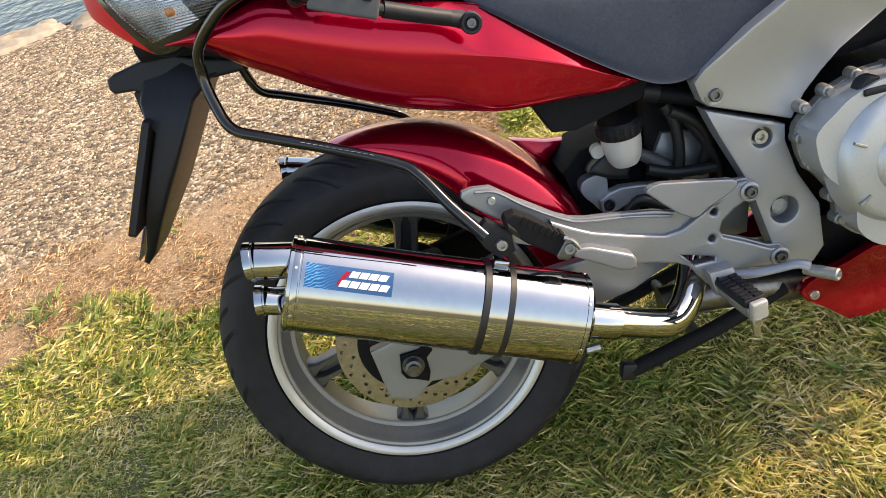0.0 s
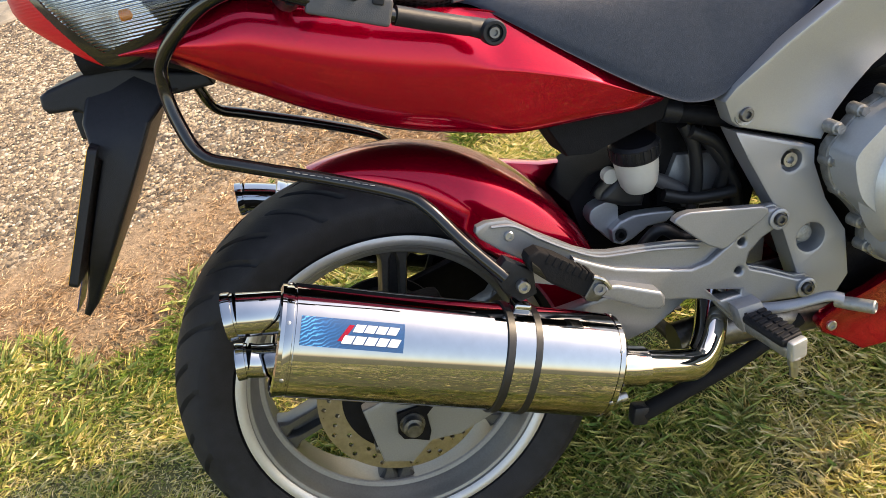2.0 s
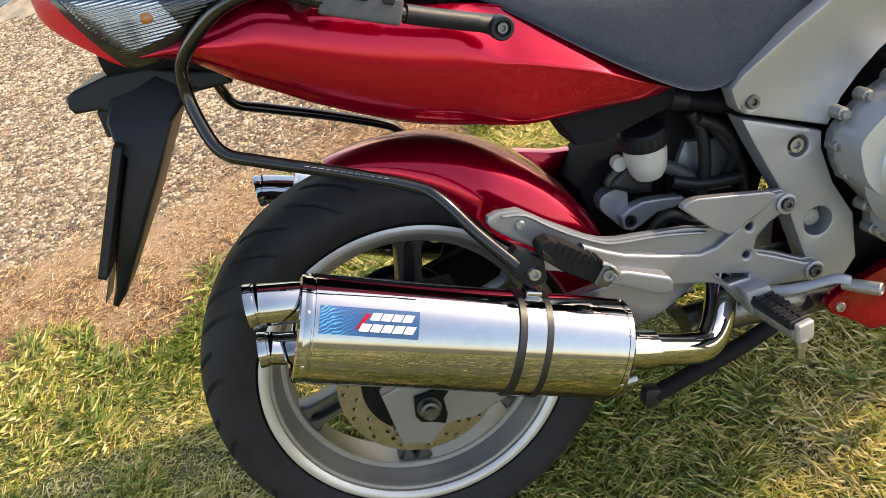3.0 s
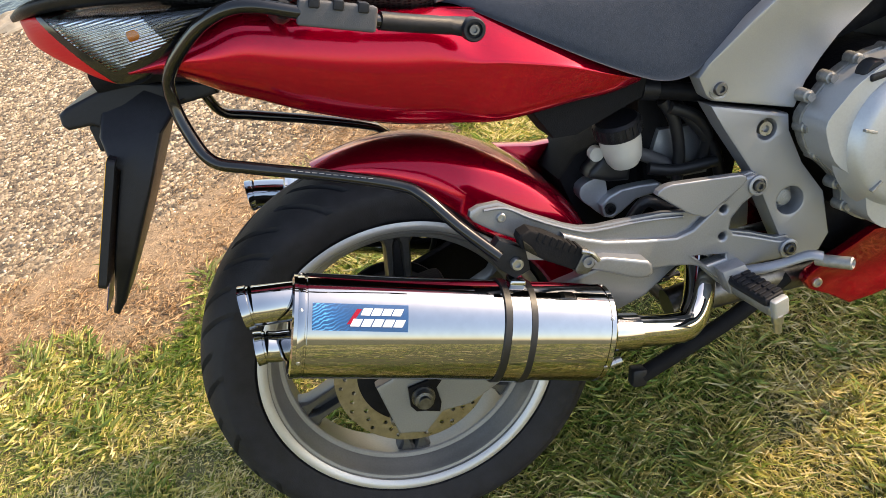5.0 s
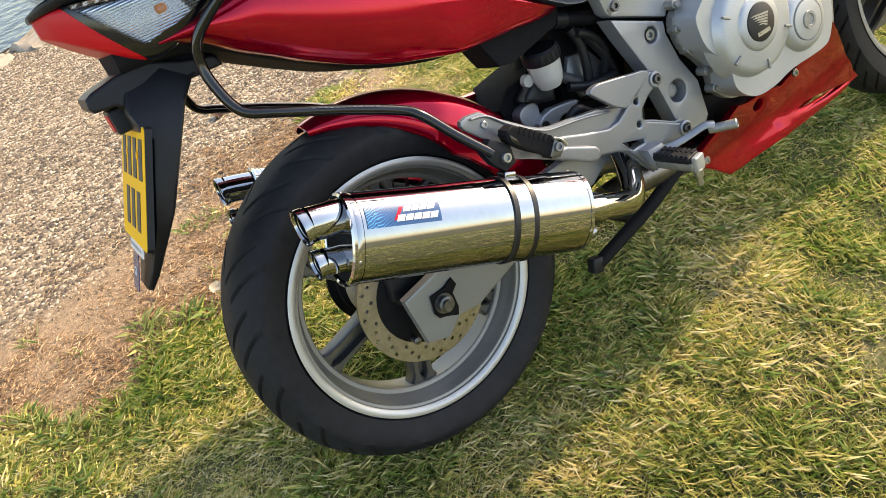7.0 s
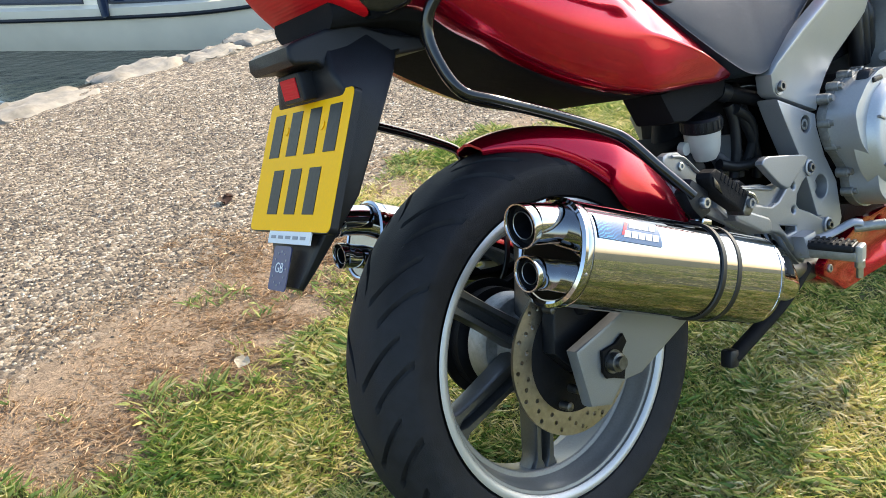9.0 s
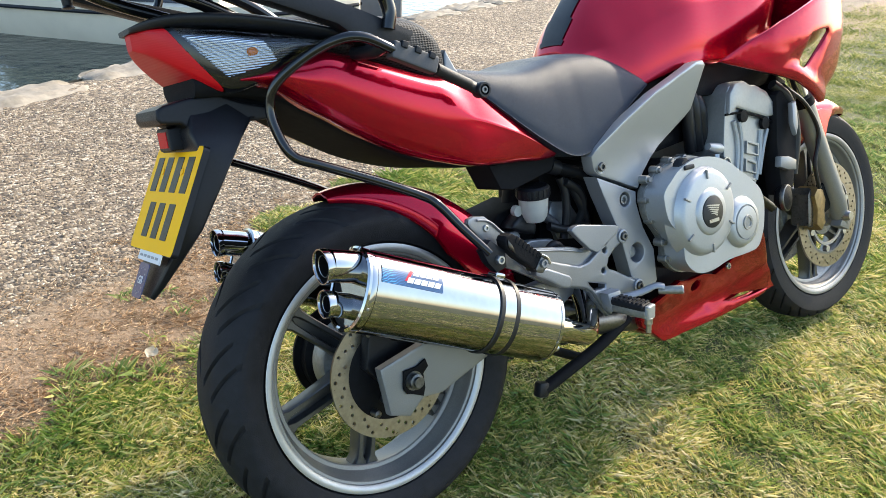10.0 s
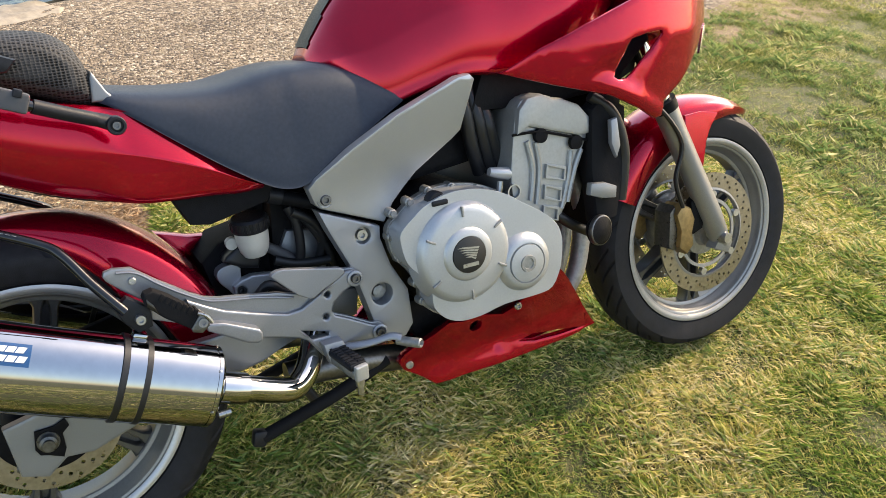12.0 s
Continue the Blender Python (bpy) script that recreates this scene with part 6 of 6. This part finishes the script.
for p in ([(0.462, -0.075, 0.455), (0.470, -0.082, 0.50), (0.468, -0.088, 0.55), (0.455, -0.09, 0.585)], [(0.53, -0.075, 0.44), (0.522, -0.085, 0.485), (0.50, -0.092, 0.53), (0.472, -0.094, 0.575)], [(0.50, -0.07, 0.46), (0.512, -0.09, 0.51), (0.495, -0.10, 0.55), (0.46, -0.10, 0.575)],
          [(0.42, -0.08, 0.49), (0.46, -0.085, 0.475), (0.52, -0.09, 0.47)], [(0.36, -0.10, 0.42), (0.39, -0.12, 0.46), (0.42, -0.12, 0.44), (0.45, -0.12, 0.43)]):
    part("hose", tube(p, 0.009, 10), M_HOSE, bike)
part("inner_guard", plate([(0.455, 0.535), (0.506, 0.525), (0.535, 0.48), (0.52, 0.44), (0.46, 0.45), (0.435, 0.50)], -0.060, -0.035, bevel=0.012), M_SWING, bike, "grey inner guard")
# rear brake reservoir
rsv = part("brake_reservoir", lathe([(0.0, -0.030), (0.013, -0.030), (0.020, -0.0275), (0.0255, -0.018), (0.0285, -0.004), (0.030, 0.010), (0.0305, 0.022), (0.0, 0.022)], seg=36), M_RES, bike, "milky plastic brake fluid reservoir")
rsv.matrix_local = pose(0.388, -0.078, 0.535, 97, -3, 0)
cap = part("reservoir_cap", lathe([(0.0, 0.022), (0.033, 0.022), (0.034, 0.025), (0.034, 0.042), (0.03, 0.046), (0.0, 0.046)], seg=36), M_PLASTIC, rsv, "ribbed black cap")
part("reservoir_ear", moved(lathe([(0, -0.006), (0.011, -0.006), (0.011, 0.006), (0, 0.006)], seg=16), pose(-0.036, 0.0, -0.012, 90, 0, 0)), M_RES, rsv)
part("shock_body", tube([(0.37, 0.02, 0.40), (0.40, 0.02, 0.48), (0.44, 0.02, 0.60)], 0.028, 20, 4), M_DARK, bike, "dark rear shock absorber")
for k in range(20):
    a = 2 * math.pi * k / 20
    part("cap_rib", moved(box((0.0325, 0.026, -0.0028), (0.0352, 0.041, 0.0028), 0.0008), Matrix.Rotation(a, 4, "Y")), M_PLASTIC, cap)
part("ear_bolt", moved(lathe([(0, -0.009), (0.007, -0.009), (0.007, 0.0), (0, 0.0)], seg=16), pose(-0.036, 0.0, -0.012, 90, 0, 0)), M_AXLE, rsv)
mc = part("master_cylinder", plate([(0.318, 0.474), (0.322, 0.486), (0.335, 0.492), (0.352, 0.492), (0.362, 0.482), (0.360, 0.463), (0.366, 0.444), (0.359, 0.432), (0.343, 0.435), (0.333, 0.449), (0.323, 0.461)], -0.056, -0.010, bevel=0.010, seg=3, rounded=2), M_CAST, bike, "cast brake master cylinder")
part("linkage_arm", plate([(0.342, 0.455), (0.356, 0.464), (0.378, 0.468), (0.408, 0.464), (0.435, 0.459), (0.441, 0.454), (0.425, 0.444), (0.397, 0.445), (0.372, 0.433), (0.356, 0.428), (0.343, 0.435)], -0.070, -0.048, [circle(0.355, 0.444, 0.0085, 20)], bevel=0.004, seg=3), M_CAST, mc, "cast linkage arm with an eye")
part("eye_bush", lathe([(0.0045, -0.071), (0.0085, -0.071), (0.0085, -0.05), (0.0045, -0.05)], (0.355, 0, 0.444), 20, closed=True), M_AXLE, mc)
part("rubber_boot", plate([(0.332, 0.503), (0.338, 0.512), (0.366, 0.530), (0.384, 0.520), (0.398, 0.494), (0.392, 0.478), (0.362, 0.486)], -0.072, -0.030, bevel=0.010, seg=3), M_HOSE, mc, "black rubber boot")
part("feed_hose", tube([(0.405, -0.074, 0.520), (0.422, -0.072, 0.508), (0.445, -0.070, 0.490), (0.46, -0.066, 0.476)], [0.009, 0.010, 0.0105, 0.010], 12, 4), M_GREYPL, mc, "grey rubber feed hose")

# ---- belly pan ----
PAN = [(0.615, 0.240), (0.617, 0.250), (0.624, 0.260), (0.646, 0.273), (0.684, 0.289), (0.716, 0.309), (0.747, 0.302), (0.769, 0.304), (0.791, 0.307), (0.834, 0.296), (0.855, 0.307), (0.870, 0.320), (0.899, 0.345), (0.918, 0.366), (0.925, 0.388), (0.936, 0.386), (0.952, 0.370), (0.968, 0.350), (1.016, 0.282), (1.045, 0.216), (1.040, 0.206), (1.022, 0.200), (0.95, 0.190), (0.838, 0.177), (0.729, 0.165), (0.692, 0.167), (0.659, 0.196), (0.627, 0.218)]
VENT = [(0.881, 0.216), (0.909, 0.224), (0.971, 0.219), (1.018, 0.212), (0.970, 0.209), (0.914, 0.209)]
for s in (-1, 1):
    pan_y = lambda x, z, s=s: s * (0.5 * max(0.0, z - 0.225) + 0.03 * max(0.0, min(1.0, (x - 0.75) / 0.25)) + 0.010 * max(0.0, min(1.0, (0.213 + 0.283 * (x - 0.794) - z) / 0.02)) * min(1.0, max(0.0, (x - 0.74) / 0.1)))
    panel = part("belly_pan", plate(PAN, s * 0.120, s * 0.100, [circle(0.778, 0.281, 0.012, 18), VENT], bevel=0.007, bend=pan_y, fine=0.03), M_RED, bike, "red belly pan")
    for x, z in ((0.637, 0.230), (0.863, 0.309)):
        o = part("pan_bolt", moved(bolt(0.008, 0.005) if s < 0 else moved(bolt(0.008, 0.005), pose(0, 0, 0, 0, 0, 180)), pose(x, s * 0.121 + pan_y(x, z), z)), M_BOLT, panel)
part("belly_floor", body([(0.64, 0.205, 0.25, 0.09), (0.70, 0.172, 0.24, 0.108), (0.80, 0.178, 0.24, 0.112), (0.95, 0.195, 0.25, 0.128), (1.03, 0.21, 0.25, 0.12)], 0.4, 24, 3), M_RED, bike, "red belly pan floor")
# ---- radiator side ----
part("radiator", plate([(1.06, 0.42), (1.10, 0.41), (1.16, 0.70), (1.12, 0.72)], -0.16, 0.16, bevel=0.006), M_DARK, bike, "black radiator core")
part("radiator_shroud", plate([(1.048, 0.675), (1.085, 0.70), (1.13, 0.67), (1.125, 0.56), (1.10, 0.45), (1.05, 0.44), (1.04, 0.56)], -0.205, -0.16, bevel=0.01), M_MATT, bike, "black radiator side shroud")
part("shroud_edge", plate([(1.076, 0.652), (1.092, 0.655), (1.098, 0.60), (1.088, 0.575), (1.076, 0.605)], -0.226, -0.212, bevel=0.005), M_SILVER, bike, "silver shroud insert")
part("silver_deflector", plate([(1.024, 0.536), (1.06, 0.531), (1.087, 0.519), (1.084, 0.495), (1.05, 0.500), (1.02, 0.512)], -0.224, -0.206, bevel=0.006), M_SWING, bike, "bright metal bracket")
hn = part("horn", moved(lathe([(0, 0.02), (0.02, 0.02), (0.030, 0.008), (0.031, 0.0), (0.029, -0.006), (0.012, -0.012), (0, -0.012)], seg=36), pose(1.045, -0.215, 0.435, 0, 0, 12)), M_DARK, bike, "round black horn")
part("horn_rim", moved(lathe([(0.0285, -0.007), (0.031, -0.006), (0.032, 0.0), (0.031, 0.003)], seg=36), pose(1.045, -0.215, 0.435, 0, 0, 12)), M_AXLE, hn)
part("coolant_hose", tube([(1.09, -0.15, 0.40), (1.02, -0.16, 0.44), (0.98, -0.16, 0.47), (0.95, -0.15, 0.49)], 0.011, 12), M_HOSE, bike)
for y in (-0.10, -0.035, 0.035, 0.10):
    part("header_pipe", tube([(1.0, y, 0.56), (1.07, y, 0.52), (1.085, y, 0.42), (1.055, y, 0.30), (0.98, y * 0.8, 0.23)], 0.0195, 14), M_CASTDARK, bike, "stained steel header pipe")
part("radiator_hose", tube([(1.055, -0.19, 0.70), (1.10, -0.20, 0.66), (1.125, -0.20, 0.58), (1.12, -0.19, 0.48)], 0.012, 10), M_HOSE, bike)

# ---- fairing ----
FAIR = [(0.852, 0.768), (0.944, 0.737), (1.06, 0.702), (1.130, 0.668), (1.175, 0.640), (1.192, 0.642), (1.200, 0.672), (1.245, 0.70), (1.300, 0.755), (1.345, 0.785), (1.352, 0.84), (1.345, 0.925), (1.27, 0.92), (1.16, 0.892), (1.075, 0.864), (1.0, 0.838), (0.92, 0.806)]
HOLE = [(1.066, 0.737), (1.077, 0.763), (1.090, 0.792), (1.098, 0.802), (1.135, 0.808), (1.174, 0.809), (1.177, 0.803), (1.154, 0.777), (1.128, 0.754), (1.108, 0.736), (1.096, 0.730), (1.075, 0.731)]
SCOOP = [Vector((0.955, 0.748)), Vector((1.128, 0.700)), Vector((1.20, 0.812))]


def scoop(x, z):
    """0 outside the scooped panel round the vent, 1 well inside it."""
    p, d = Vector((x, z)), 1.0
    for i in range(3):
        a, b_ = SCOOP[i], SCOOP[(i + 1) % 3]
        e = (b_ - a).normalized()
        d = min(d, (e.x * (p - a).y - e.y * (p - a).x) / 0.022)
    return max(0.0, min(1.0, d))


def fair_y(x, z):
    """How far the fairing side bulges out from 0.2."""
    b_ = 0.045 * math.sin(max(0, min(1, (x - 0.85) / 0.5)) * math.pi)
    lip = 0.010 * max(0, 1 - abs(z - (0.70 - (x - 1.1) * 0.55)) / 0.03) * max(0, min(1, (x - 0.95) / 0.1))
    return b_ + 0.02 - 0.19 * max(0, 0.80 - z) - 0.9 * max(0, x - 1.26) ** 1.4 - 0.1 * max(0, z - 0.88) - 0.02 * max(0, (0.97 - x) / 0.12) - 0.006 * scoop(x, z) + 0.6 * lip


for s in (-1, 1):
    fr = part("fairing_side", plate(FAIR, s * 0.205, s * 0.195, [HOLE], bevel=0.004, bend=lambda x, z, s=s: s * fair_y(x, z), fine=0.017), M_RED, bike, "glossy red half-fairing side", 55)
    part("vent_lining", plate([(1.05, 0.73), (1.07, 0.79), (1.12, 0.825), (1.20, 0.825), (1.21, 0.79), (1.12, 0.715)], s * 0.185, s * 0.16, [[(1.075, 0.735), (1.088, 0.765), (1.112, 0.768), (1.128, 0.758), (1.112, 0.738), (1.10, 0.730)]], bevel=0.002), M_PLASTIC, fr, "black vent lining")
    part("side_indicator", plate([(1.322, 0.748), (1.328, 0.798), (1.338, 0.806), (1.350, 0.796), (1.346, 0.785), (1.334, 0.765)], s * 0.208, s * 0.2, bevel=0.002, bend=lambda x, z, s=s: s * fair_y(x, z)), M_FLUTE, fr, "clear fluted front indicator")
part("fairing_nose", body([(1.18, 0.80, 1.02, 0.17), (1.26, 0.76, 1.02, 0.185), (1.34, 0.75, 1.00, 0.165), (1.42, 0.77, 0.96, 0.12), (1.47, 0.82, 0.91, 0.05)], 0.75, 40, 5), M_RED, bike, "glossy red fairing nose")
part("fairing_inner", plate([(1.15, 0.78), (1.20, 0.70), (1.25, 0.72), (1.28, 0.85), (1.16, 0.93)], -0.10, 0.10, bevel=0.02), M_DARK, bike, "black fairing stay")

# ---- front end ----
for s in (-1, 1):
    leg = part("fork_leg", tube([(1.496, s * 0.098, 0.268), (1.484, s * 0.10, 0.300), (1.455, s * 0.105, 0.355), (1.40, s * 0.105, 0.468), (1.345, s * 0.105, 0.580), (1.318, s * 0.105, 0.636)], [0.018, 0.024, 0.027, 0.0265, 0.0265, 0.028], 24, 4), M_FORK, bike, "dark grey fork slider")
    part("stanchion", tube([(1.33, s * 0.105, 0.61), (1.24, s * 0.105, 0.80)], 0.0205, 20, 2), M_CHROME, leg, "chromed fork tube")
    part("dust_seal", tube([(1.322, s * 0.105, 0.627), (1.312, s * 0.105, 0.648)], 0.030, 20, 2), M_DARK, leg)
    part("front_axle_nut", moved(lathe([(0, -0.018), (0.012, -0.018), (0.014, -0.008), (0.016, 0.0), (0.016, 0.02), (0, 0.02)], seg=18), pose(1.48, s * 0.118, 0.300, 0, 0, 0 if s < 0 else 180)), M_BOLT, leg)
    part("pinch_lug", plate([(1.455, 0.275), (1.50, 0.255), (1.515, 0.28), (1.49, 0.325)], s * 0.118, s * 0.085, bevel=0.006), M_FORK, leg)
    fc = part("front_caliper", plate([(1.345, 0.38), (1.366, 0.402), (1.39, 0.39), (1.402, 0.36), (1.394, 0.33), (1.398, 0.298), (1.376, 0.278), (1.352, 0.30), (1.358, 0.34)], s * 0.112, s * 0.05, bevel=0.010), M_GOLD, bike, "bronze front brake caliper")
    part("caliper_bridge", plate([(1.335, 0.385), (1.352, 0.40), (1.36, 0.36), (1.355, 0.29), (1.33, 0.30)], s * 0.10, s * 0.045, bevel=0.008), M_AXLE, fc)
    part("caliper_mount", plate([(1.395, 0.40), (1.43, 0.43), (1.45, 0.40), (1.43, 0.33), (1.40, 0.32)], s * 0.105, s * 0.085, bevel=0.005), M_DARK, fc)
    part("brake_line", tube([(1.355, s * 0.12, 0.40), (1.33, s * 0.125, 0.47), (1.345, s * 0.13, 0.55), (1.29, s * 0.13, 0.63), (1.22, s * 0.12, 0.68)], 0.0055, 8), M_HOSE, fc)
    part("fender_stay", plate([(1.40, 0.60), (1.50, 0.592), (1.482, 0.565), (1.466, 0.53), (1.458, 0.485), (1.450, 0.470), (1.42, 0.53)], s * 0.083, s * 0.074, bevel=0.003, rounded=2), M_RED, bike, "red mudguard mount")
part("wheel_spindle", lathe([(0, -0.12), (0.011, -0.12), (0.011, 0.12), (0, 0.12)], (1.48, 0, 0.300), 16), M_BOLT, front)
front.children[-1].location = (-1.48, 0, -0.300)
bm = bmesh.new()
rings = []
for k in range(37):
    u = k / 36
    a = radians(58 + 95 * u)
    skirt = 0.012 + 0.075 * math.sin(min(1, u * 1.35) * math.pi / 2) * (1 - 0.2 * u)
    rr, wide = 0.322 + 0.008 * math.sin(u * 3.1), 0.03 + 0.044 * min(1, u * 4) ** 0.6
    sec = [(-skirt, -1.0), (-skirt * 0.5, -1.0), (-0.016, -0.95), (-0.004, -0.7), (0.002, -0.3), (0.003, 0.0), (0.002, 0.3), (-0.004, 0.7), (-0.016, 0.95), (-skirt * 0.5, 1.0), (-skirt, 1.0)]
    rings.append([(1.48 + (rr + d) * math.cos(a), wide * y, 0.30 + (rr + d) * math.sin(a)) for d, y in sec] +
                 [(1.48 + (rr + d - 0.004) * math.cos(a), wide * y * 0.95, 0.30 + (rr + d - 0.004) * math.sin(a)) for d, y in reversed(sec)])
grid_faces(bm, rings, caps=True)
part("front_mudguard", bm, M_RED, bike, "glossy red front mudguard", 50)
